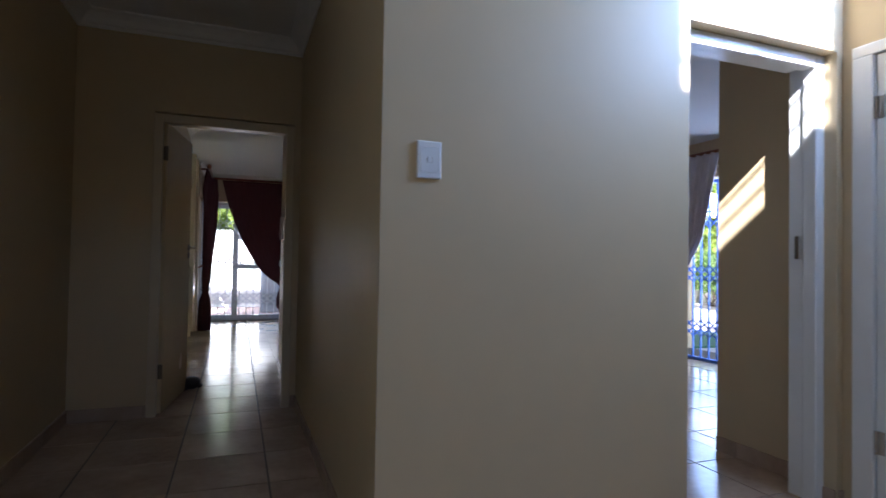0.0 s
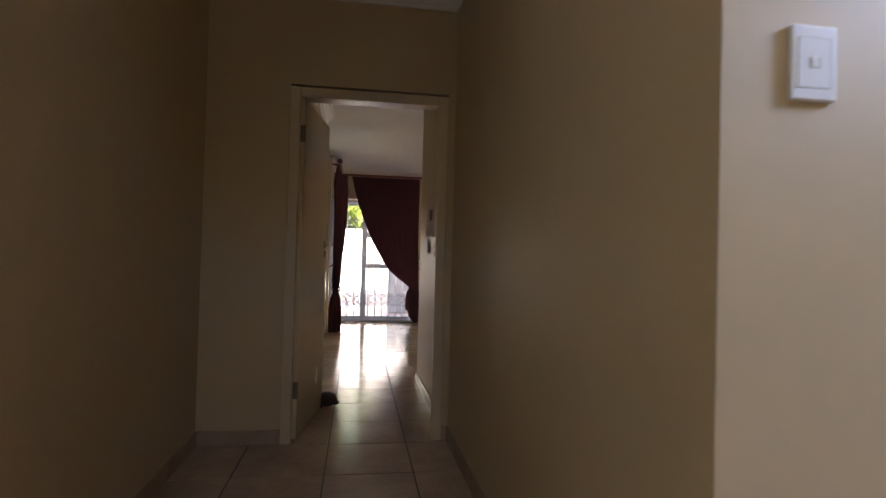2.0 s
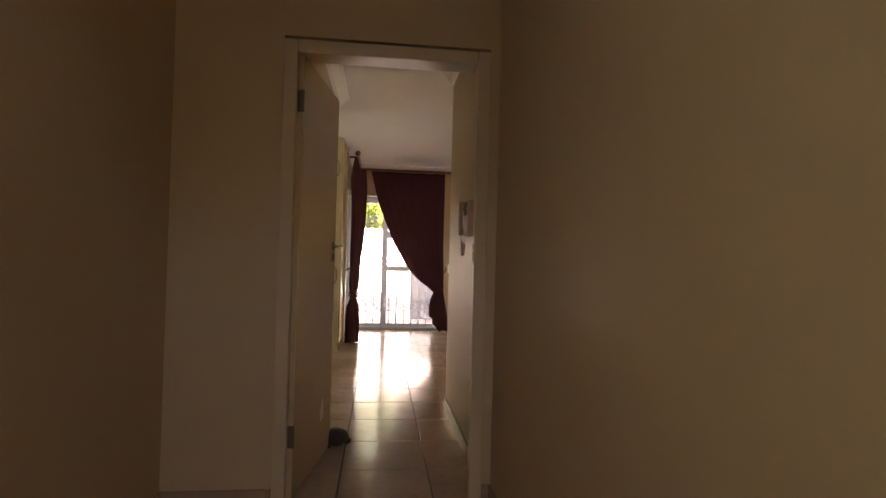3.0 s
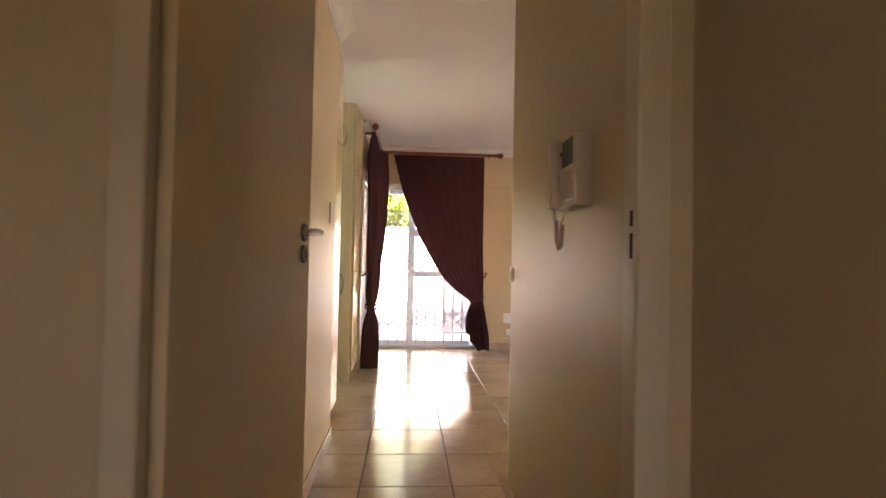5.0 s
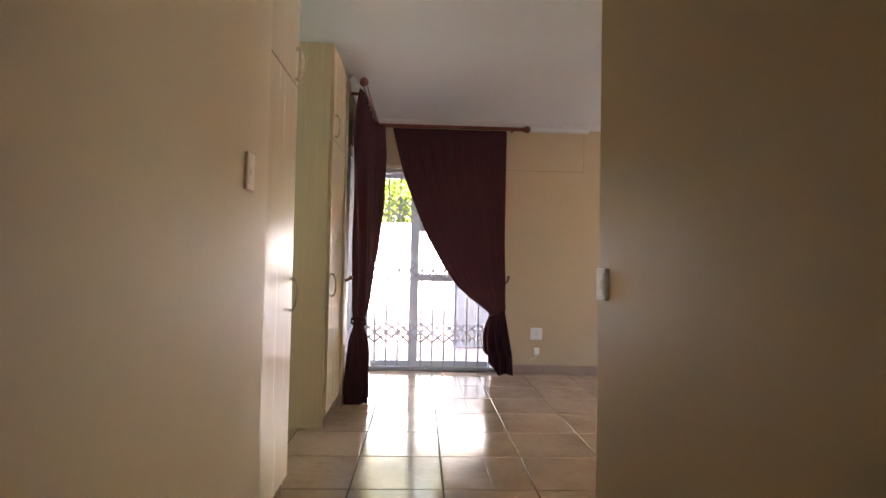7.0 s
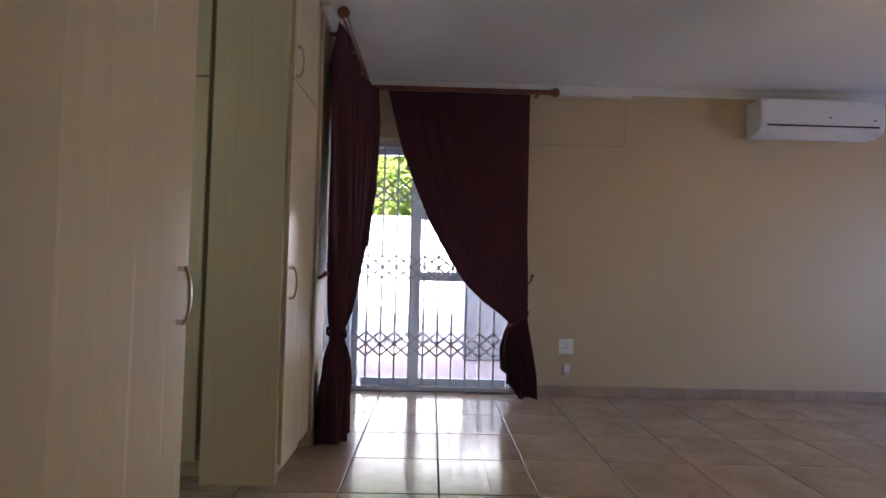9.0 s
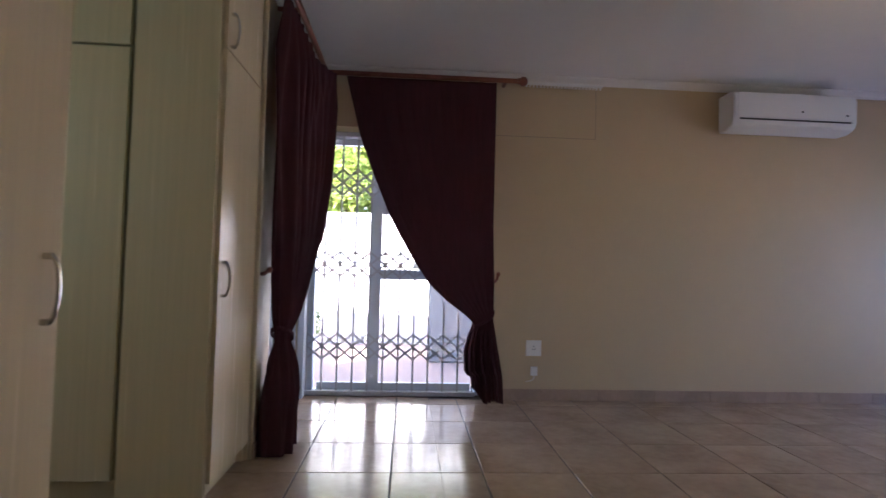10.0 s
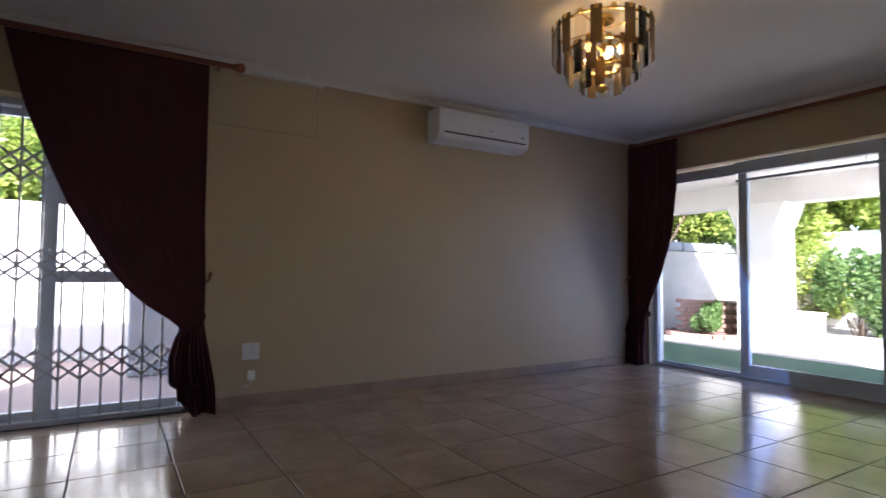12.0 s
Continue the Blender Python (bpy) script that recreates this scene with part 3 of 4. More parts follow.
def wardrobe(name, y0, y1, handle_y, label, split=1.90, deep=0.56):
    """A built-in unit whose doors face +x at FACE, from the floor to the ceiling."""
    w = thing(name, label, "wardrobe", "built-in wardrobes")
    x1 = FACE - 0.02
    box_part("side_panel", M_MELAMINE, w, x1 - deep, x1, y0, y0 + 0.016, 0.0, BED_H - 0.03, 0.001)
    box_part("side_panel", M_MELAMINE, w, x1 - deep, x1, y1 - 0.016, y1, 0.0, BED_H - 0.03, 0.001)
    box_part("back_panel", M_MELAMINE, w, x1 - deep, x1 - deep + 0.01, y0 + 0.016, y1 - 0.016, 0.0, BED_H - 0.03, 0.0)
    box_part("shelf", M_MELAMINE, w, x1 - deep + 0.01, x1 - 0.002, y0 + 0.016, y1 - 0.016, split - 0.008, split + 0.008, 0.0)
    box_part("plinth", M_MELAMINE, w, x1 - 0.045, x1 - 0.03, y0 + 0.016, y1 - 0.016, 0.0, 0.085)
    box_part("top_filler", M_MELAMINE, w, x1 - deep + 0.01, x1 + 0.012, y0, y1, BED_H - 0.03, BED_H - 0.001, 0.001)
    lower = box_part("door", M_MELAMINE, w, x1 + 0.002, x1 + 0.02, y0 + 0.002, y1 - 0.002, 0.088, split - 0.003, 0.0015)
    upper = box_part("door", M_MELAMINE, w, x1 + 0.002, x1 + 0.02, y0 + 0.002, y1 - 0.002, split + 0.003, BED_H - 0.034, 0.0015)
    bow_handle(lower, x1 + 0.02, handle_y, 0.927)
    bow_handle(upper, x1 + 0.02, handle_y, 1.99)
    return w


wardrobe("wardrobe", 2.905, 3.50, 3.44, "pale wood-grain built-in wardrobe beside the passage wall")
wardrobe("wardrobe", 4.535, 5.07, 4.575, "pale wood-grain wardrobe end unit beside the curtain", deep=0.325)

# closet doors inside the alcove, facing the passage
cl = thing("closet", "tall pale wood-grain closet inside the dressing alcove", "wardrobe", "built-in wardrobes")
box_part("body", M_MELAMINE, cl, -2.28, -1.315, 4.66, 5.10, 0.0, BED_H - 0.002)
box_part("filler_panel", M_MELAMINE, cl, -1.085, FACE - 0.02 - 0.002, 4.516, 4.532, 0.0, BED_H - 0.002, 0.001)
box_part("filler_return", M_MELAMINE, cl, -1.085, -1.069, 4.5325, 4.66, 0.0, BED_H - 0.002, 0.001)
for x0, x1 in ((-1.53, -1.128), (-1.98, -1.536)):
    box_part("door", M_MELAMINE, cl, x0, x1, 4.560, 4.578, 0.088, 1.893, 0.0015)
    box_part("door", M_MELAMINE, cl, x0, x1, 4.560, 4.578, 1.905, BED_H - 0.03, 0.0015)
# Coloured darker than the doors, so the gaps beside them show as lines.
box_part("carcass_front", M_JOINT, cl, -2.0, -1.087, 4.582, 4.60, 0.088, BED_H - 0.03, 0.0)
box_part("plinth", M_MELAMINE, cl, -2.28, -1.087, 4.605, 4.62, 0.0, 0.086)

# trim strip beside the wardrobe
box_part("reveal_strip", M_TRIM, None, FACE + 0.001, FACE + 0.022, 5.076, 5.20, 0.0, BED_H - 0.06, 0.006, seg=2)
tagged(bpy.data.objects["reveal_strip"], "cream timber cover strip beside the wardrobe", "trim", kind="structure")


# Alcove window: unseen, assumed from the greenish tint on the panels.
cw = thing("assumed_closet_window", "unseen aluminium window assumed in the dressing alcove", "window")
for z in (1.0, 1.96):
    box_part("window_frame", M_ALU, cw, -2.38, -2.34, 3.35, 4.15, z, z + 0.04)
for y in (3.35, 3.73, 4.11):
    box_part("window_frame", M_ALU, cw, -2.38, -2.34, y, y + 0.04, 1.04, 1.96)


# ---- curtains and rods ----
def curtain_rod(name, p0, p1, ends, wall_way, label, group):
    r = thing(name, label, "curtain rod", group)
    bm = bmesh.new()
    tube(bm, p0, p1, 0.019, seg=20)
    part("pole", bm, M_ROD, r, smooth=True)
    p0, p1, n = Vector(p0), Vector(p1), Vector(wall_way)
    d = (p1 - p0).normalized()
    for e, s in zip((p0, p1), (-1, 1)):
        if (s < 0 and ends[0]) or (s > 0 and ends[1]):
            bm = bmesh.new()
            tube(bm, e, e + d * s * 0.02, 0.024, seg=16)
            ball(bm, e + d * s * 0.045, 0.036, 20)
            part("finial", bm, M_ROD, r, "turned wooden ball finial", True)
    for f in (0.2, 0.94):
        q = p0.lerp(p1, f)
        bm = bmesh.new()
        bmesh.ops.create_cone(bm, cap_ends=True, segments=12, radius1=0.014, radius2=0.014, depth=n.length - 0.018,
                              matrix=Matrix.Translation(q + n / 2) @ n.to_track_quat("Z", "Y").to_matrix().to_4x4())
        part("bracket", bm, M_ROD, r)
    return r


def curtain(name, label, top, inner, outer, lower_in, lower_out, gather_z, place, pleats, depth, seed):
    """A cloth hung from a rod and swept to a tie. Across: 0 at the free edge, 1 at the fixed edge.
    inner, outer: height-to-across curves of the two edges; place(a, out, z) puts it into the room."""
    rnd = random.Random(seed)
    ph = [rnd.uniform(0, 6.28) for _ in range(6)]
    nu, nv = 150, 90
    zs_in, as_in = zip(*inner)
    zs_out, as_out = zip(*outer)
    verts, faces = [], []
    for j in range(nv + 1):
        v = j / nv
        for i in range(nu + 1):
            u = i / nu
            hem = 0.012 + 0.10 * max(0.0, 1 - u * 2.6) ** 0.6 * (1 if lower_in else 0) + 0.012 * math.sin(u * 9 + ph[0])
            z = top + (hem - top) * v
            a0, a1 = np.interp(z, zs_in, as_in), np.interp(z, zs_out, as_out)
            w = max(0.05, a1 - a0)
            a = a0 + (a1 - a0) * u
            squeeze = min(1.0, w / depth["full"])
            amp = depth["amp"] * (1.25 - 0.55 * squeeze)
            if z < gather_z:
                amp *= 1.0 + depth["low"] * min(1.0, (gather_z - z) / 0.3)
            near = math.exp(-((z - gather_z) / 0.09) ** 2)
            amp *= 1 - 0.45 * near
            k = 2 * math.pi * pleats
            drift = 0.35 * math.sin(z * 2.3 + ph[1]) + 0.2 * math.sin(z * 5.1 + ph[2])
            out = amp * (0.62 * math.sin(k * u + drift + ph[3]) + 0.3 * math.sin(2.13 * k * u - drift + ph[4]) + 0.2 * math.sin(0.37 * k * u + z * 1.7 + ph[5]))
            out *= 0.25 + 0.75 * min(1.0, v * 9)
            verts.append(place(a, out, z))
    for j in range(nv):
        for i in range(nu):
            p = j * (nu + 1) + i
            faces.append((p, p + 1, p + nu + 2, p + nu + 1))
    me = bpy.data.meshes.new("cloth")
    me.from_pydata(verts, [], faces)
    me.materials.append(M_CURTAIN)
    for p in me.polygons:
        p.use_smooth = True
    c = thing(name, label, "curtain", "maroon curtains")
    cloth = new("cloth", me)
    cloth.parent = c
    so = cloth.modifiers.new("thick", "SOLIDIFY")
    so.thickness = 0.004
    return c


def tie_band(parent, centre, rx, ry, tilt_way, hook):
    """A cloth band round the gathered curtain and the wooden hook that holds it."""
    bm = bmesh.new()
    rings = []
    for i in range(33):
        a = 2 * math.pi * i / 32
        rings.append(Vector(centre) + Vector((rx * math.cos(a), ry * math.sin(a), tilt_way[0] * math.cos(a) + tilt_way[1] * math.sin(a))))
    lo = [bm.verts.new(p + Vector((0, 0, -0.013))) for p in rings[:-1]]
    hi = [bm.verts.new(p + Vector((0, 0, 0.013))) for p in rings[:-1]]
    for i in range(32):
        bm.faces.new((lo[i], lo[(i + 1) % 32], hi[(i + 1) % 32], hi[i]))
    b = part("tie_band", bm, M_CURTAIN, parent, "maroon cloth tie-back band", True)
    so = b.modifiers.new("thick", "SOLIDIFY")
    so.thickness = 0.006
    bm = bmesh.new()
    sweep(bm, hook, 0.011, 10)
    ball(bm, hook[-1], 0.017, 12)
    part("tie_hook", bm, M_ROD, parent, "turned wooden tie-back hook", True)


RODZ = 2.44
curtain_rod("curtain_rod", (-0.58, 6.29, RODZ), (0.86, 6.29, RODZ), (False, True), (0, 0.13, 0), "mahogany curtain rod with a ball finial over the gated door", "curtain rods")
curtain_rod("curtain_rod", (-0.58, 5.06, RODZ), (-0.58, 6.31, RODZ), (True, False), (-0.14, 0, 0), "mahogany curtain rod with a ball finial beside the wardrobe", "curtain rods")
curtain_rod("curtain_rod", (BED_E - 0.13, 2.7, RODZ), (BED_E - 0.13, 6.33, RODZ), (True, True), (0.13, 0, 0), "long mahogany curtain rod over the sliding doors", "curtain rods")

c = curtain("curtain", "maroon curtain swept to a tie-back beside the gated door", RODZ - 0.025,
            [(0.0, 0.565), (0.20, 0.555), (0.235, 0.505), (0.40, 0.50), (0.52, 0.53), (0.60, 0.565), (0.66, 0.50), (0.76, 0.36), (0.88, 0.23), (1.05, 0.11), (1.37, -0.075), (1.70, -0.215), (1.95, -0.31), (2.2, -0.375), (2.42, -0.43)],
            [(0.0, 0.80), (0.2, 0.79), (0.45, 0.745), (0.62, 0.715), (0.9, 0.715), (1.3, 0.70), (2.42, 0.70)],
            True, True, 0.62, lambda a, o, z: (a, 6.285 + o, z), 9, {"amp": 0.0035, "full": 0.9, "low": 10}, 3)
tie_band(c, (0.645, 6.285, 0.63), 0.078, 0.036, (0.05, 0.02), [(0.72, 6.42, 0.90), (0.735, 6.36, 0.91), (0.74, 6.31, 0.93), (0.745, 6.29, 0.965)])
c = curtain("curtain", "maroon curtain swept to a tie-back beside the wardrobe", RODZ - 0.025,
            [(0.0, 0.30), (0.3, 0.30), (0.55, 0.22), (0.62, 0.21), (0.72, 0.34), (0.9, 0.60), (1.17, 0.98), (1.6, 1.14), (2.0, 1.19), (2.42, 1.25)],
            [(0.0, 0.0), (0.3, 0.02), (0.6, 0.06), (0.9, 0.03), (2.42, 0.0)],
            True, True, 0.60, lambda a, o, z: (-0.60 + o * 1.5 + 0.45 * max(0.0, a - 0.86) ** 1.5, 5.075 + min(a, 0.9) + 0.84 * max(0.0, a - 0.9), z), 9, {"amp": 0.032, "full": 0.9, "low": 0.5}, 5)
tie_band(c, (-0.60, 5.22, 0.62), 0.06, 0.09, (0.0, -0.04), [(FACE, 5.12, 0.94), (-0.68, 5.11, 0.945), (-0.65, 5.10, 0.965)])
c = curtain("curtain", "maroon curtain tied back in the corner by the sliding doors", RODZ - 0.025,
            [(0.0, 0.22), (0.3, 0.20), (0.55, 0.215), (0.75, 0.30), (1.0, 0.42), (1.4, 0.55), (1.9, 0.61), (2.42, 0.62)],
            [(0.0, -0.03), (0.3, -0.03), (0.55, -0.005), (0.9, -0.016), (2.42, -0.016)],
            False, True, 0.55, lambda a, o, z: (BED_E - 0.145 + o - 0.05 * max(0.0, 0.55 - z), 6.40 - a, z), 7, {"amp": 0.011, "full": 0.6, "low": 4.0}, 8)
tie_band(c, (BED_E - 0.14, 6.24, 0.60), 0.07, 0.11, (0.0, 0.05), [(BED_E - 0.18, BED_N, 0.93), (BED_E - 0.18, 6.38, 0.94), (BED_E - 0.19, 6.35, 0.96)])


# ---- gated glass door ----
def trellis_gate(y, x0, x1, z0, z1, bays, bands, label, mat=M_GATE):
    g = thing("security_gate", label, "security gate")
    step = (x1 - x0) / bays
    bm = bmesh.new()
    bx(bm, -0.007, 0.007, -0.009, 0.009, z0 + 0.035, z1 - 0.035)
    bar = mesh("bar", bm, mat)
    for i in range(bays + 1):
        ob = new("bar", bar)
        ob.location = (x0 + i * step, y, 0)
        ob.parent = g
    for za, zb in bands:
        for s in (1, -1):
            bm = bmesh.new()
            ang = math.atan2(s * (zb - za), 2 * step)
            ln = math.hypot(zb - za, 2 * step)
            bx(bm, -ln / 2, ln / 2, -0.002, 0.002, -0.0078, 0.0078)
            bmesh.ops.rotate(bm, verts=bm.verts, cent=(0, 0, 0), matrix=Matrix.Rotation(-ang, 3, "Y"))
            long_link = mesh("link", bm, mat)
            bm = bmesh.new()
            bx(bm, -ln / 4, ln / 4, -0.002, 0.002, -0.0078, 0.0078)
            bmesh.ops.rotate(bm, verts=bm.verts, cent=(0, 0, 0), matrix=Matrix.Rotation(-ang, 3, "Y"))
            short_link = mesh("link", bm, mat)
            dy = 0.0115 * s
            for i in range(1, bays):
                ob = new("link", long_link)
                ob.location, ob.parent = (x0 + i * step, y + dy, (za + zb) / 2), g
            for k in (0.5, bays - 0.5):
                ob = new("link", short_link)
                zc = 0.75 if (k < 1) == (s > 0) else 0.25
                ob.location, ob.parent = (x0 + k * step, y + dy, za + (zb - za) * zc), g
    for z in (z0, z1 - 0.035):
        box_part("rail", mat, g, x0 - 0.02, x1 + 0.02, y - 0.018, y + 0.018, z, z + 0.035, 0.003)
    return g


BANDS = [(0.282, 0.478), (0.916, 1.11), (1.548, 1.75)]
trellis_gate(6.50, -0.694, 0.5905, 0.003, 2.04, 11, BANDS, "grey steel trellis security gate drawn across the glass door")

structure("corner_post", [(FACE - 0.025, -0.696, 6.385, 6.66, 0.0, 2.06)], M_ALU, "grey aluminium corner post between the glass doors", 0.003)
side_gate = trellis_gate(0, 0, 0.90, 0.003, 2.04, 9, BANDS, "grey steel trellis security gate across the side glass door")
side_gate.matrix_world = pose(FACE - 0.045, 5.465, 0, 0, 0, 90)


def sliding_door(name, along, fixed, a0, a1, z1, posts, label, rails=(), mat=M_ALU, bottoms=None):
    """Aluminium sliding door; along: 'x' or 'y', fixed: its other coordinate."""
    d = thing(name, label, "sliding door")

    def member(nm, u0, u1, zz0, zz1, t0=-0.025, t1=0.025):
        if along == "x":
            return box_part(nm, mat, d, u0, u1, fixed + t0, fixed + t1, zz0, zz1, 0.003)
        return box_part(nm, mat, d, fixed + t0, fixed + t1, u0, u1, zz0, zz1, 0.003)

    member("sill_track", a0, a1, 0.0, 0.03, -0.05, 0.05)
    member("head_track", a0, a1, z1 - 0.05, z1, -0.05, 0.05)
    for u in (a0, a1 - 0.045):
        member("jamb", u, u + 0.045, 0.03, z1 - 0.05, -0.05, 0.05)
    for u, w in posts:
        member("stile", u - w / 2, u + w / 2, 0.03, z1 - 0.05)
    posts = sorted(posts)
    edges = [a0 + 0.045] + [u for u, w in posts] + [a1 - 0.045]
    for k, (u0, u1) in enumerate(zip(edges, edges[1:])):
        member("bottom_rail", u0 + 0.03, u1 - 0.03, 0.03, bottoms[k] if bottoms else 0.085, -0.018, 0.018)
        member("top_rail", u0 + 0.03, u1 - 0.03, z1 - 0.10, z1 - 0.05, -0.018, 0.018)
        bm = bmesh.new()
        if along == "x":
            bx(bm, u0 + 0.02, u1 - 0.02, fixed - 0.003, fixed + 0.003, 0.08, z1 - 0.09)
        else:
            bx(bm, fixed - 0.003, fixed + 0.003, u0 + 0.02, u1 - 0.02, 0.08, z1 - 0.09)
        pane = part("pane", bm, M_GLASS, d, "clear glass pane")
        pane.visible_shadow = False
    for u0, u1, z0, zz1 in rails:
        member("cross_rail", u0, u1, z0, zz1)
    return d


sliding_door("glass_door", "x", 6.60, -0.70, 0.66, 2.06, [(-0.185, 0.08)], "grey aluminium glazed door behind the security gate",
             rails=[(-0.145, 0.615, 0.90, 0.978), (-0.145, 0.615, 1.415, 1.52)])
sliding_door("side_glass_door", "y", FACE - 0.13, 5.43, 6.40, 2.06, [(5.88, 0.06)], "grey aluminium glazed door in the side wall")
sliding_door("patio_sliding_door", "y", BED_E + 0.13, 3.0, 6.25, 2.09, [(5.243, 0.085), (4.095, 0.08)], bottoms=(0.14, 0.14, 0.05), label="wide grey aluminium sliding doors open to the view of the patio")
bl = thing("roller_blind_box", "grey blind box over the sliding door panel", "blind")
bm = bmesh.new()
bx(bm, BED_E + 0.03, BED_E + 0.10, 4.06, 5.285, 1.985, 2.095, 0.006, 2)
part("box", bm, M_ALU, bl)
box_part("bottom_bar", M_ALU, bl, BED_E + 0.055, BED_E + 0.075, 4.08, 5.283, 1.905, 1.93, 0.003)
for y in (4.2, 5.25):
    box_part("cord", M_ALU, bl, BED_E + 0.063, BED_E + 0.067, y, y + 0.004, 1.93, 1.99, 0)


# ---- bedroom fittings ----
def socket():
    s = thing("wall_socket", "white double wall socket low on the cream wall", "wall socket")
    bm = bmesh.new()
    bx(bm, -0.06, 0.06, -0.010, 0, -0.06, 0.06, 0.004, 3)
    part("plate", bm, M_PLASTIC, s)
    for dx, dz in ((0, 0.014), (-0.009, -0.008), (0.009, -0.008)):
        bm = bmesh.new()
        tube(bm, (dx, -0.0112, dz), (dx, -0.0098, dz), 0.004, seg=10)
        part("pin_hole", bm, M_DARK, s)
    box_part("rocker", M_PLASTIC, s, 0.03, 0.045, -0.0135, -0.0101, 0.025, 0.045, 0.001)
    s.matrix_world = pose(1.055, BED_N, 0.40)
    p = thing("cable_outlet", "small white cable outlet under the socket", "cable outlet")
    bm = bmesh.new()
    bx(bm, -0.026, 0.026, -0.024, 0, -0.034, 0.034, 0.007, 3)
    part("cover", bm, M_PLASTIC, p)
    bm = bmesh.new()
    sweep(bm, [(0, -0.012, -0.03), (-0.004, -0.013, -0.06), (-0.03, -0.014, -0.075), (-0.06, -0.008, -0.08)], 0.0025, 6)
    part("cable_end", bm, M_PLASTIC, p)
    p.matrix_world = pose(1.06, BED_N, 0.225)


socket()

ct = thing("curtain_track", "short white curtain track with gliders under the ceiling", "curtain track")
box_part("track", M_PLASTIC, ct, 0.93, 1.56, BED_N - 0.045, BED_N - 0.026, BED_H - 0.078, BED_H - 0.06, 0.002)
for i in range(22):
    box_part("glider", M_PLASTIC, ct, 0.945 + i * 0.028, 0.957 + i * 0.028, BED_N - 0.04, BED_N - 0.032, BED_H - 0.098, BED_H - 0.078, 0.001)
for x in (0.98, 1.5):
    box_part("bracket", M_PLASTIC, ct, x, x + 0.015, BED_N - 0.03, BED_N, BED_H - 0.075, BED_H - 0.062, 0.0)

# flush hatch outline on the wall
hp = tagged(box_part("wall_panel", M_WALL, None, 0.72, 1.515, BED_N - 0.004, BED_N + 0.001, 2.052, BED_H - 0.056, 0.0015),
            "flush cream painted filler panel under the ceiling", "panel", kind="structure")
box_part("joint", M_JOINT, hp, 0.72, 1.519, BED_N - 0.0035, BED_N, 2.0475, 2.0515, 0)
box_part("joint", M_JOINT, hp, 1.5155, 1.519, BED_N - 0.0035, BED_N, 2.0516, BED_H - 0.056, 0)


def air_conditioner():
    a = thing("air_conditioner", "white wall-mounted split air conditioner under the ceiling", "air conditioner")
    L = 1.0
    sec = [(0, 0.0), (0, 0.29), (-0.16, 0.29), (-0.20, 0.277), (-0.215, 0.25), (-0.213, 0.072), (-0.19, 0.028), (-0.12, 0.0)]
    bm = bmesh.new()
    ends = [[bm.verts.new((x, y, z)) for y, z in sec] for x in (-L / 2, L / 2)]
    k = len(sec)
    for i in range(k):
        bm.faces.new((ends[0][i], ends[0][(i + 1) % k], ends[1][(i + 1) % k], ends[1][i]))
    bm.faces.new(ends[0]), bm.faces.new(ends[1][::-1])
    bmesh.ops.recalc_face_normals(bm, faces=bm.faces)
    bmesh.ops.bevel(bm, geom=[e for e in bm.edges], offset=0.008, segments=3, affect="EDGES")
    part("casing", bm, M_PLASTIC, a, smooth=True)
    bm = bmesh.new()
    bx(bm, -L / 2 + 0.03, L / 2 - 0.03, -0.2165, -0.19, 0.081, 0.277, 0.008, 2)
    part("front_panel", bm, M_PLASTIC, a)
    bm = bmesh.new()
    bx(bm, -L / 2 + 0.05, L / 2 - 0.05, -0.2155, -0.205, 0.066, 0.077)
    part("air_slot", bm, M_DARK, a)
    bm = bmesh.new()
    vs = bx(bm, -L / 2 + 0.05, L / 2 - 0.05, -0.212, -0.206, 0.030, 0.065, 0.002)
    part("louvre", bm, M_PLASTIC, a)
    bm = bmesh.new()
    bx(bm, 0.04, 0.06, -0.219, -0.2155, 0.135, 0.145, 0.001)
    part("badge", bm, M_DARK, a)
    box_part("indicator", M_DARK, a, 0.40, 0.425, -0.219, -0.2155, 0.12, 0.13, 0.001)
    a.matrix_world = pose(3.025, BED_N, 2.138)


air_conditioner()


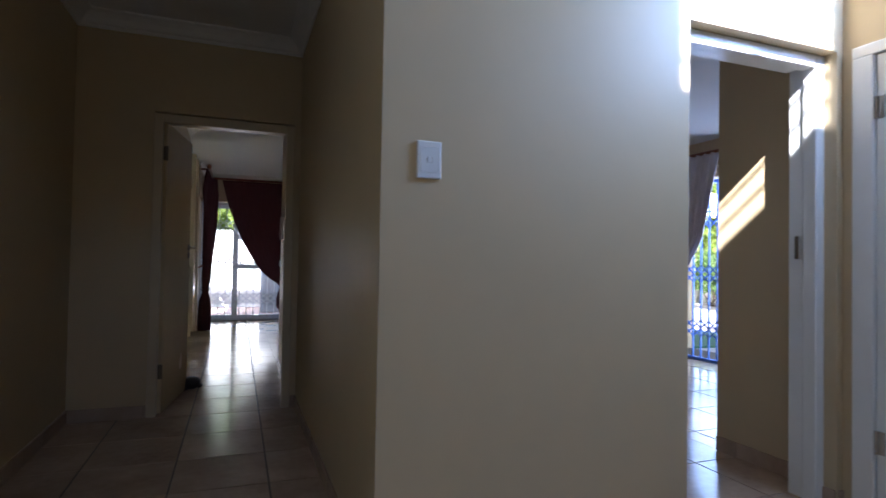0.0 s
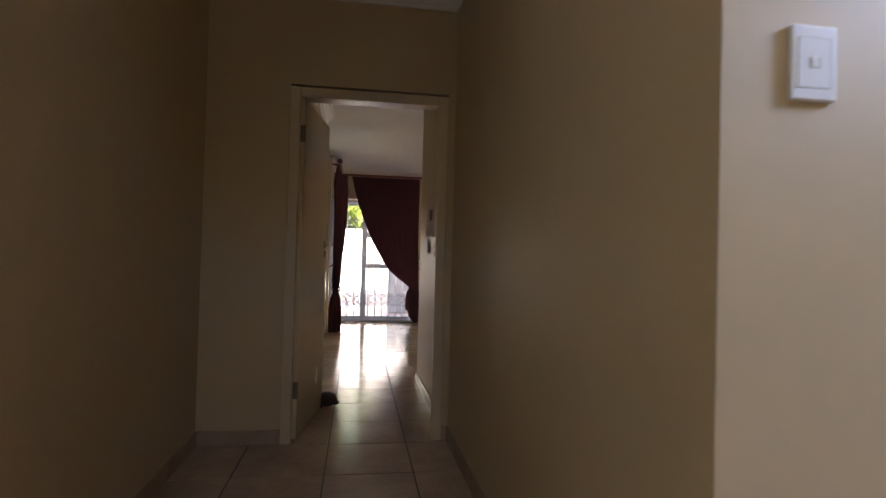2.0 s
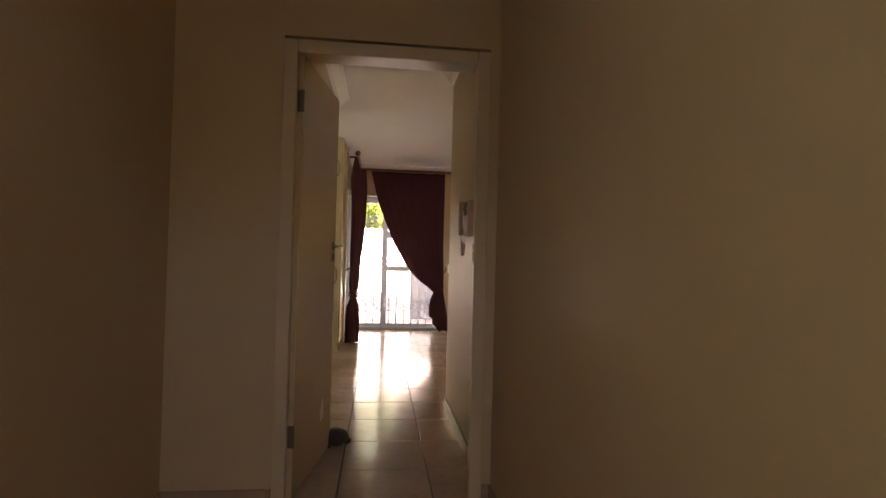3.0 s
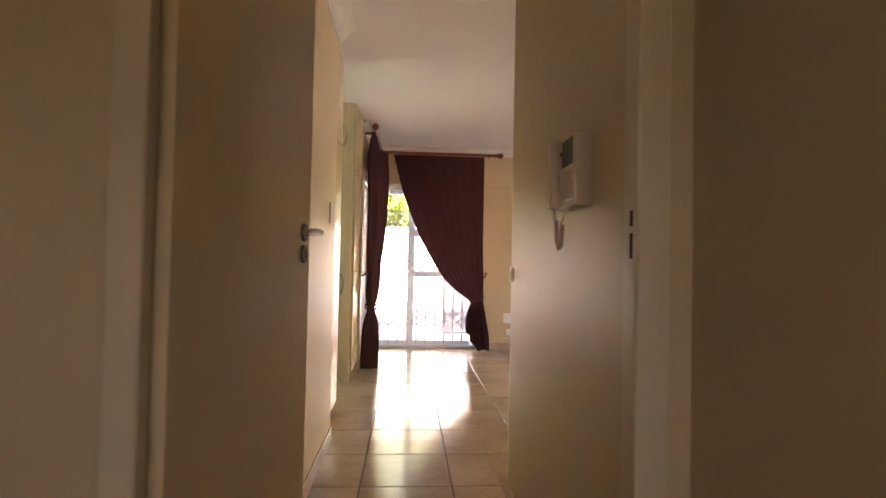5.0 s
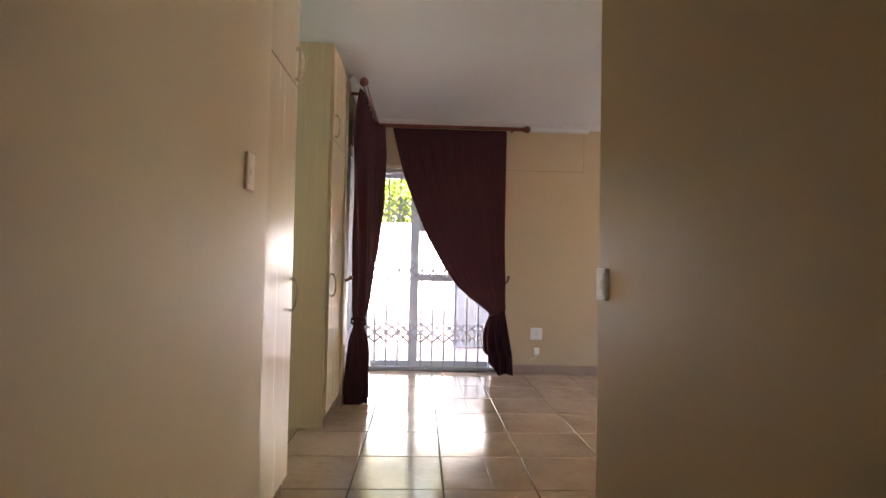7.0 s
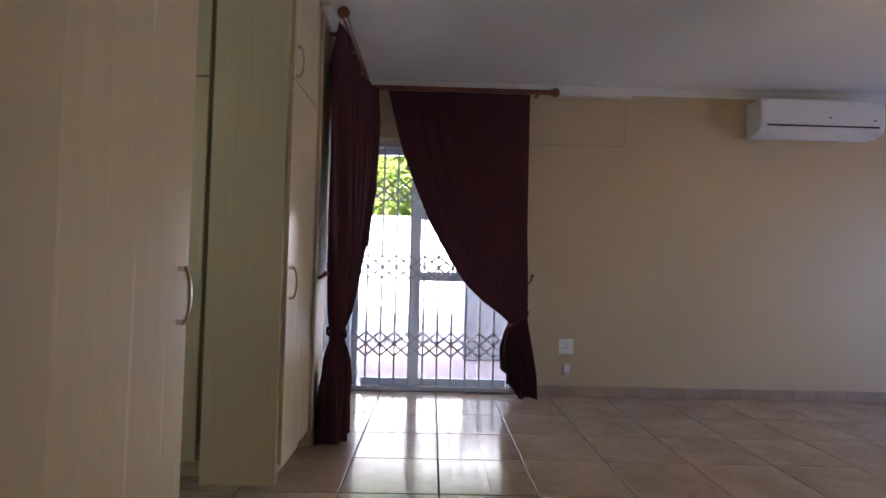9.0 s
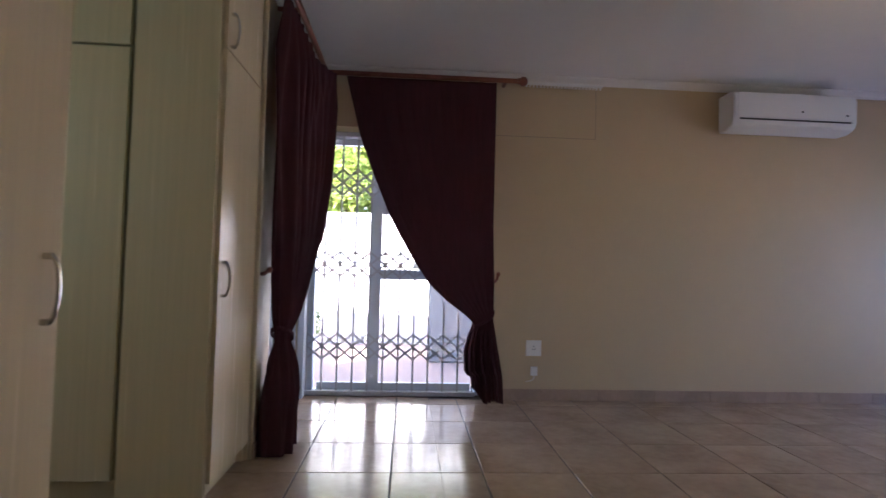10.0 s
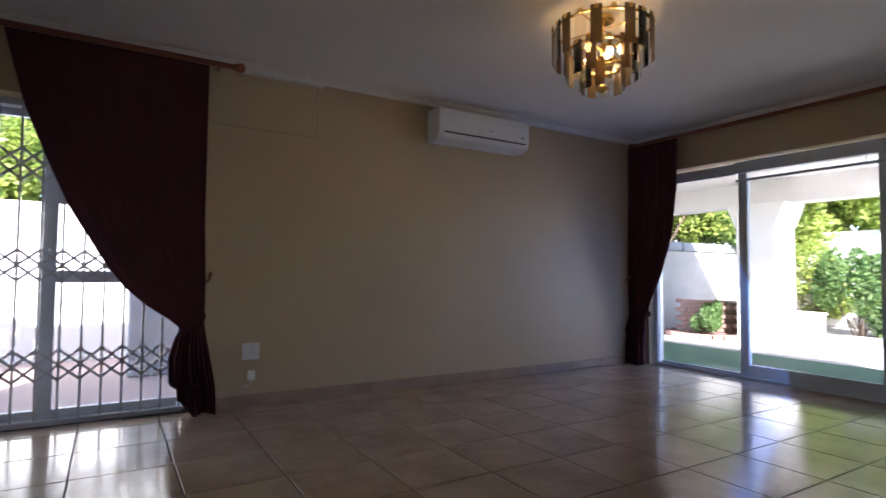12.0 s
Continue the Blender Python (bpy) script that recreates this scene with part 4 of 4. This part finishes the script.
# ---- chandelier ----
def chandelier(x, y):
    c = thing("chandelier", "tiered brass chandelier with smoked and clear glass slats, lit", "chandelier")
    bm = bmesh.new()
    tube(bm, (0, 0, -0.03), (0, 0, 0), 0.07, 0.06, 28)
    part("canopy", bm, M_BRASS, c, "brass ceiling cup", True)
    bm = bmesh.new()
    tube(bm, (0, 0, -0.42), (0, 0, -0.03), 0.011, seg=12)
    part("stem", bm, M_BRASS, c, "brass stem", True)
    tiers = [(0.285, -0.075, 0.20, 20, 0.064), (0.205, -0.205, 0.175, 14, 0.062), (0.12, -0.305, 0.145, 10, 0.056)]
    for r, z, h, n, w in tiers:
        bm = bmesh.new()
        for i in range(48):
            a0, a1 = 2 * math.pi * i / 48, 2 * math.pi * (i + 1) / 48
            q = [bm.verts.new((rr * math.cos(a), rr * math.sin(a), z + dz)) for a in (a0, a1) for rr in (r - 0.014, r - 0.002) for dz in (-0.006, 0.006)]
            for f in ((0, 1, 5, 4), (2, 6, 7, 3), (1, 3, 7, 5), (0, 4, 6, 2)):
                bm.faces.new([q[k] for k in f])
        bmesh.ops.remove_doubles(bm, verts=bm.verts, dist=0.0005)
        ring = part("ring", bm, M_BRASS, c, "brass hoop", True)
        for i in range(4):
            a = math.pi / 2 * i + 0.3
            bm = bmesh.new()
            tube(bm, (0, 0, z), ((r - 0.008) * math.cos(a), (r - 0.008) * math.sin(a), z), 0.004, seg=8)
            part("arm", bm, M_BRASS, c)
        for kind, mat in ((0, M_SMOKE), (1, M_CLEARSLAT)):
            bm = bmesh.new()
            bx(bm, -0.002, 0.002, -w / 2, w / 2, -h, 0.02, 0.0008)
            slat = mesh("glass_slat", bm, mat)
            bm = bmesh.new()
            tube(bm, (0.002, 0, 0.006), (0.008, 0, 0.006), 0.015, seg=12)
            stud = mesh("stud", bm, M_BRASS)
            for i in range(kind, n, 2):
                a = 2 * math.pi * i / n
                m = Matrix.Rotation(a, 4, "Z") @ Matrix.Translation((r + (0.003 if kind else 0.009), 0, z))
                for nm, me in (("glass_slat", slat), ("stud", stud)):
                    ob = new(nm, me)
                    ob.parent, ob.matrix_local = c, m
    bm = bmesh.new()
    ball(bm, (0, 0, -0.435), 0.028, 20)
    part("bottom_ball", bm, M_BRASS, c, "brass ball", True)
    for i in range(5):
        a = 2 * math.pi * i / 5 + 0.5
        p = Vector((0.105 * math.cos(a), 0.105 * math.sin(a), -0.20 - 0.05 * (i % 2)))
        bm = bmesh.new()
        tube(bm, p + Vector((0, 0, 0.02)), p + Vector((0, 0, 0.08)), 0.014, seg=12)
        sock = part("lamp_socket", bm, M_BRASS, c, smooth=True)
        bm = bmesh.new()
        ball(bm, p, 0.017, 14, (1, 1, 1.9))
        part("bulb", bm, M_BULB, sock, "glowing warm bulb", True)
    c.location = (x, y, BED_H)
    lamp = new("chandelier_light", bpy.data.lights.new("chandelier_light", "POINT"))
    lamp.data.energy, lamp.data.color, lamp.data.shadow_soft_size = 0.07, (1.0, 0.70, 0.40), 0.12
    lamp.location = (x, y, BED_H - 0.22)


chandelier(2.62, 4.48)


# ---- outdoors ----
structure("ground", [(-60, 80, -40, 90, -0.30, -0.14)], M_EARTH, "bare garden soil reaching into the distance")
structure("pavement_north", [(-6, 7, BED_N + 0.24, 9.6, -0.14, -0.03)], M_PAVE, "pale pinkish paving outside the gated door")
structure("boundary_wall_north", [(-7, 9, 9.6, 9.8, -0.14, 1.72)], M_BOUNDARY, "sunlit white boundary wall")
structure("patio_floor", [(BED_E + 0.25, 13.5, -2, 12, -0.14, -0.03)], M_PATIO, "pale paving of the patio")
structure("lawn", [(BED_E + 0.30, 7.25, 2.0, 8.2, -0.03, 0.0)], M_TURF, "green turf strip beside the sliding doors")


def leaves(bm_verts, faces, rnd, centre, radius, n, size):
    for _ in range(n):
        d = Vector((rnd.gauss(0, 1), rnd.gauss(0, 1), rnd.gauss(0, 1))).normalized()
        p = Vector(centre) + Vector((d.x * radius[0], d.y * radius[1], d.z * radius[2])) * rnd.uniform(0.45, 1.0) ** 0.5
        t = Vector((rnd.gauss(0, 1), rnd.gauss(0, 1), rnd.gauss(0, 0.7))).normalized()
        s = t.orthogonal().normalized()
        s.rotate(Matrix.Rotation(rnd.uniform(0, 6.28), 3, t))
        ln, w = size * rnd.uniform(0.7, 1.4), size * rnd.uniform(0.3, 0.5)
        k = len(bm_verts)
        up = t.cross(s) * w * 0.25
        bm_verts.extend([p - t * ln, p - s * w + up, p + t * ln, p + s * w + up])
        faces.extend([(k, k + 1, k + 2), (k, k + 2, k + 3)])


def crown(name, clumps, mat, parent, seed, size=0.05, per=420):
    rnd = random.Random(seed)
    vs, fs = [], []
    for c, r in clumps:
        leaves(vs, fs, rnd, c, r, per, size)
    me = bpy.data.meshes.new(name)
    me.from_pydata(vs, [], fs)
    me.materials.append(mat)
    ob = new(name, me)
    ob.parent = parent
    return ob


def tree(x, y, height, spread, mat, label, seed, base=-0.16, size=0.06, per=800, clumps=18, low=0.35):
    rnd = random.Random(seed)
    t = thing("tree", label, "tree", "garden trees")
    bm = bmesh.new()
    tops = []
    tube(bm, (x, y, base), (x + 0.05, y, base + height * low), 0.09, 0.06, 10)
    for i in range(6):
        a = i * 1.05 + rnd.uniform(-0.3, 0.3)
        e = Vector((x + spread * 0.6 * math.cos(a), y + spread * 0.6 * math.sin(a), base + height * rnd.uniform(0.65, 0.9)))
        tube(bm, (x + 0.05, y, base + height * low * 0.95), e, 0.045, 0.012, 8)
        tops.append(e)
    part("trunk", bm, M_BARK, t, "grey-brown trunk with limbs")
    cl = []
    for i in range(clumps):
        e = rnd.choice(tops)
        cl.append((e + Vector((rnd.uniform(-1, 1) * spread * 0.45, rnd.uniform(-1, 1) * spread * 0.45, rnd.uniform(-0.22, 0.22) * height)),
                   (spread * rnd.uniform(0.25, 0.45), spread * rnd.uniform(0.25, 0.45), height * rnd.uniform(0.08, 0.15))))
    crown("crown", cl, mat, t, seed + 1, size, per)
    return t


def shrub(x, y, z, w, h, mat, label, seed, size=0.035, per=600, n=10):
    rnd = random.Random(seed)
    s = thing("shrub", label, "shrub", "garden shrubs")
    bm = bmesh.new()
    cl = []
    for i in range(n):
        p = Vector((x + rnd.uniform(-1, 1) * w * 0.6, y + rnd.uniform(-1, 1) * w * 0.6, z + h * rnd.uniform(0.3, 0.85)))
        tube(bm, (x + rnd.uniform(-0.1, 0.1) * w, y + rnd.uniform(-0.1, 0.1) * w, z), p, 0.014, 0.006, 6)
        cl.append((p, (w * rnd.uniform(0.25, 0.42), w * rnd.uniform(0.25, 0.42), h * rnd.uniform(0.15, 0.28))))
    part("stems", bm, M_BARK, s)
    crown("crown", cl, mat, s, seed + 1, size, per)
    return s


# beyond the gated door
tree(-1.6, 13.0, 4.6, 1.7, M_LEAF, "leafy green tree behind the boundary wall", 21, size=0.08)
tree(2.2, 13.4, 4.4, 1.7, M_LEAF, "leafy yellow-green tree behind the boundary wall", 22, size=0.08)
tree(-4.6, 13.2, 4.5, 1.8, M_LEAF, "leafy green tree behind the boundary wall", 23, size=0.08)
shrub(-1.3, 8.6, -0.03, 0.45, 1.1, M_LEAF2, "small grey-green shrub by the side door", 31)
for i, (x, y, w, h) in enumerate([(-2.6, 10.9, 1.1, 3.3), (-1.1, 10.7, 1.1, 3.0), (0.4, 10.9, 1.1, 3.2), (2.0, 11.0, 1.1, 3.0), (-4.2, 11.0, 1.2, 3.2)]):
    shrub(x, y, -0.14, w, h, M_LEAF, "tall yellow-green hedge shrub behind the boundary wall", 130 + i, size=0.06, n=16, per=700)
structure("garden_wall_far", [(12.95, 13.15, -1.0, 9.4, -0.14, 1.92)], M_PLASTER, "pale plastered boundary wall behind the shrubs")
gb = thing("meter_box", "grey metal utility box outside the glass door", "utility box")
box_part("casing", M_GREYBOX, gb, 0.32, 0.95, 8.2, 8.55, -0.03, 0.88, 0.02, seg=2)
box_part("lid", M_GREYBOX, gb, 0.30, 0.97, 8.18, 8.57, 0.88, 0.92, 0.008)

# patio
structure("patio_roof", [(BED_E + 0.25, 9.3, 5.0, 8.9, 2.50, 2.62), (9.0, 9.3, 5.0, 8.9, 2.12, 2.50)], M_PLASTER, "white plastered patio roof with an edge beam")
pl = thing("patio_pillar", "white plastered patio pillar", "pillar")
bm = bmesh.new()
bx(bm, 8.7, 9.3, 6.65, 7.25, -0.03, 2.12, 0.02, 2)
part("shaft", bm, M_PLASTER, pl)
bm = bmesh.new()
for v in bx(bm, 8.69, 9.31, 6.64, 7.26, 1.74, 2.118):
    if v.co.z > 2:
        v.co.y += 0.15 if v.co.y > 6.95 else -0.15
bmesh.ops.bevel(bm, geom=bm.edges[:], offset=0.015, segments=2, affect="EDGES")
part("capital", bm, M_PLASTER, pl, "flared plaster head")
pd = thing("plinth_block", "low white plastered block beside the pillar", "plinth")
box_part("block", M_PLASTER, pd, 8.72, 9.2, 6.2, 6.64, -0.03, 0.42, 0.015, seg=2)
box_part("cap", M_PLASTER, pd, 8.70, 9.22, 6.18, 6.645, 0.42, 0.46, 0.01)
gw = tagged(structure("garden_wall", [(8.4, 12.9, 9.0, 9.2, -0.14, 1.46)], M_GREYWALL, "grey rendered garden wall with coping"), kind="structure")
for i in range(9):
    box_part("coping_stone", M_GREYBOX, gw, 8.4 + i * 0.47, 8.4 + i * 0.47 + 0.455, 8.96, 9.24, 1.46, 1.64, 0.02)
PX, PY = 8.90, 7.42
pb = thing("brick_planter", "faded red brick planter filled with soil", "planter")
box_part("soil", M_EARTH, pb, PX + 0.08, PX + 0.94, PY + 0.08, PY + 0.88, -0.03, 0.54, 0.0)
bm = bmesh.new()
bx(bm, 0, 0.215, 0, 0.1, 0, 0.066, 0.004)
brick = mesh("brick", bm, M_BRICK)
for k in range(8):
    off = 0.11 if k % 2 else 0.0
    for i in range(4):
        for m in (pose(PX, PY + 0.08 + off + i * 0.225, -0.03 + k * 0.076, 0, 0, 90) @ Matrix.Translation((0, -0.105, 0)),
                  pose(PX + 0.12 + off + i * 0.225, PY, -0.03 + k * 0.076)):
            ob = new("brick", brick)
            ob.parent, ob.matrix_local = pb, m
kb = thing("flower_bed", "low round flower bed with a brick kerb and dry soil", "flower bed")
bm = bmesh.new()
tube(bm, (PX - 0.02, PY + 0.42, -0.03), (PX - 0.02, PY + 0.42, 0.015), 0.60, 0.58, 40)
part("soil", bm, M_EARTH, kb)
for i in range(13):
    ob = new("kerb_brick", brick)
    ob.parent, ob.matrix_local = kb, pose(PX - 0.02, PY + 0.42, -0.03, 0, 0, 98 + i * 14) @ Matrix.Translation((0.60, -0.08, 0)) @ pose(0.1, 0, 0, 0, 0, 90) @ Matrix.Diagonal((0.66, 1, 1.2, 1))
shrub(8.52, 7.66, -0.01, 0.30, 0.62, M_LEAF2, "bright leafy plant in front of the brick planter", 41)
for i, (x, y, h, s, m) in enumerate([(11.5, 10.6, 4.2, 1.7, M_LEAF2), (14.4, 8.6, 4.5, 1.8, M_LEAF), (14.9, 6.0, 4.4, 1.8, M_LEAF), (15.0, 3.2, 4.6, 2.0, M_LEAF), (9.3, 10.8, 4.0, 1.6, M_LEAF2), (15, 9.8, 5, 2, M_LEAF), (15.5, 6.5, 5, 2.2, M_LEAF), (16, 3.5, 5, 2.2, M_LEAF), (12.5, 11.8, 5, 2, M_LEAF), (12.6, 9.6, 3.6, 1.8, M_LEAF), (10.4, 10.4, 3.4, 1.6, M_LEAF), (15.4, 7.6, 3.8, 2.0, M_LEAF), (15.4, 4.8, 3.8, 2.0, M_LEAF)]):
    tree(x, y, h, s, m, "green garden tree behind the patio", 50 + i, size=0.07, low=0.25)
for i, (x, y, w, h) in enumerate([(11.3, 6.6, 0.7, 1.6), (11.0, 5.2, 0.7, 1.5), (11.6, 4.0, 0.8, 1.6), (12.3, 5.6, 0.9, 1.9), (12.2, 7.8, 0.9, 1.8), (11.2, 2.6, 0.8, 1.5)]):
    shrub(x, y, -0.14, w, h, M_LEAF if i % 3 else M_LEAF2, "dense green shrub along the patio bed", 70 + i, size=0.045, n=12)

structure("threshold", [(BED_E + 0.182, BED_E + 0.30, 3.0, 6.25, -0.02, 0.012)], M_PLASTER, "pale concrete threshold of the sliding doors", 0.003)

# ---- next room, seen through the hall doorway ----
trg = trellis_gate(0, 0, 1.26, 0.003, 2.08, 11, BANDS, "blue steel trellis gate behind a net curtain", M_BLUE)
trg.matrix_world = pose(4.90, 0.22, 0, 0, 0, 90)
vs, fs = [], []
for j in range(61):
    for i in range(81):
        u, v = i / 80, j / 60
        z = 2.36 - 2.2 * v
        far = np.interp(z, [0.1, 0.8, 1.0, 1.4, 2.36], [1.22, 1.24, 1.26, 1.0, 0.75])
        vs.append((4.76 + 0.025 * math.sin(u * 46 + 0.8 * z), 1.52 + (far - 1.52) * u, z))
for j in range(60):
    for i in range(80):
        p = j * 81 + i
        fs.append((p, p + 1, p + 82, p + 81))
me = bpy.data.meshes.new("net_curtain")
me.from_pydata(vs, [], fs)
me.materials.append(M_NET)
for p in me.polygons:
    p.use_smooth = True
nc = tagged(new("net_curtain", me), "pale lilac net curtain tied at the window", "curtain")
curtain_rod("curtain_rod", (4.76, 0.4, 2.37), (4.76, 1.6, 2.37), (False, False), (0.09, 0, 0), "thin wooden rod holding the net curtain", "curtain rods")
nc.modifiers.new("thick", "SOLIDIFY").thickness = 0.003
shrub(6.6, 1.0, -0.03, 0.8, 2.2, M_LEAF, "green shrub outside the next room", 91)


# ---- skirting and floor tiles ----
def skirting_run(parent, p0, p1, inward, length=0.45, h=0.085):
    """Tile skirting pieces end to end along a wall."""
    p0, p1, n = Vector(p0), Vector(p1), Vector(inward)
    total = (p1 - p0).length
    d = (p1 - p0).normalized()
    at = 0.0
    while at < total - 0.01:
        ln = min(length, total - at)
        a, b = p0 + d * (at + 0.001), p0 + d * (at + ln - 0.001) + n * 0.011
        bm = bmesh.new()
        bx(bm, min(a.x, b.x), max(a.x, b.x), min(a.y, b.y), max(a.y, b.y), 0.0005, h, 0.002)
        part("skirting_tile", bm, M_SKIRT, parent)
        at += ln


base = new("baseboard")
tagged(base, "beige ceramic tile skirting along the walls", "baseboard", kind="structure")
skirting_run(base, (0.67, BED_N, 0), (BED_E, BED_N, 0), (0, -1, 0))
skirting_run(base, (BED_E, BED_S, 0), (BED_E, 2.98, 0), (-1, 0, 0))
skirting_run(base, (PASS_R, DOOR_B - 0.05, 0), (PASS_R, BED_S, 0), (-1, 0, 0))
skirting_run(base, (PASS_R, BED_S, 0), (BED_E, BED_S, 0), (0, 1, 0))
skirting_run(base, (PASS_L, DOOR_B + 0.16, 0), (PASS_L, 2.90, 0), (1, 0, 0))
skirting_run(base, (CORR_L, HALL_S, 0), (CORR_L, DOOR_Y, 0), (1, 0, 0))
skirting_run(base, (CORR_R, SW_Y, 0), (CORR_R, DOOR_Y, 0), (-1, 0, 0))
skirting_run(base, (CORR_L, DOOR_Y, 0), (-0.72, DOOR_Y, 0), (0, -1, 0))
skirting_run(base, (0.223, DOOR_Y, 0), (CORR_R, DOOR_Y, 0), (0, -1, 0))
skirting_run(base, (CORR_R, SW_Y, 0), (1.542, SW_Y, 0), (0, -1, 0))
skirting_run(base, (2.424, SW_Y, 0), (HALL_E, SW_Y, 0), (0, -1, 0))
skirting_run(base, (2.56, SW_Y + 0.2, 0), (2.56, -1.26, 0), (-1, 0, 0))
skirting_run(base, (2.42, SW_Y, 0), (2.42, SW_Y + 0.06, 0), (-1, 0, 0))
skirting_run(base, (FACE, 5.205, 0), (FACE, 5.43, 0), (1, 0, 0))
skirting_run(base, (FACE + 0.022, 5.07, 0), (FACE + 0.022, 5.205, 0), (1, 0, 0))

TILE, GAP = 0.45, 0.008
ORIGIN_X, ORIGIN_Y = 0.01, -0.04
tile_meshes = {}


def tile_mesh(w, d):
    key = (round(w, 3), round(d, 3))
    if key not in tile_meshes:
        bm = bmesh.new()
        c = 0.0013
        lo = [bm.verts.new((x, y, -0.008)) for x, y in ((0, 0), (w, 0), (w, d), (0, d))]
        mid = [bm.verts.new((x, y, -c)) for x, y in ((0, 0), (w, 0), (w, d), (0, d))]
        hi = [bm.verts.new((x, y, 0)) for x, y in ((c, c), (w - c, c), (w - c, d - c), (c, d - c))]
        for a, b in ((lo, mid), (mid, hi)):
            for i in range(4):
                bm.faces.new((a[i], a[(i + 1) % 4], b[(i + 1) % 4], b[i]))
        bm.faces.new(hi)
        tile_meshes[key] = mesh("floor_tile", bm, M_TILE)
    return tile_meshes[key]


def tile_area(x0, x1, y0, y1):
    for i in range(math.floor((x0 - ORIGIN_X) / TILE), math.ceil((x1 - ORIGIN_X) / TILE)):
        for j in range(math.floor((y0 - ORIGIN_Y) / TILE), math.ceil((y1 - ORIGIN_Y) / TILE)):
            a, b = max(x0, ORIGIN_X + i * TILE + GAP / 2), min(x1, ORIGIN_X + (i + 1) * TILE - GAP / 2)
            c, d = max(y0, ORIGIN_Y + j * TILE + GAP / 2), min(y1, ORIGIN_Y + (j + 1) * TILE - GAP / 2)
            if b - a < 0.02 or d - c < 0.02:
                continue
            ob = new("floor_tile", tile_mesh(b - a, d - c))
            ob.location, ob.parent = (a, c, random.uniform(-0.0004, 0.0)), floor


tile_area(PASS_R, BED_E + 0.08, BED_S, BED_N)
tile_area(-2.28, PASS_R, 2.90, BED_N + 0.06)
tile_area(PASS_L, PASS_R, DOOR_Y, 2.90)
tile_area(CORR_L, CORR_R, SW_Y, DOOR_Y)
tile_area(CORR_L, HALL_E, HALL_S, SW_Y)
tile_area(1.542, 2.56, SW_Y, -0.3)
tile_area(2.56, 4.85, -1.26, 1.78)
tile_area(1.542, 2.56, -0.3, 1.78)
tile_area(CORR_R + 0.12, 1.542, SW_Y + 0.2, 1.78)
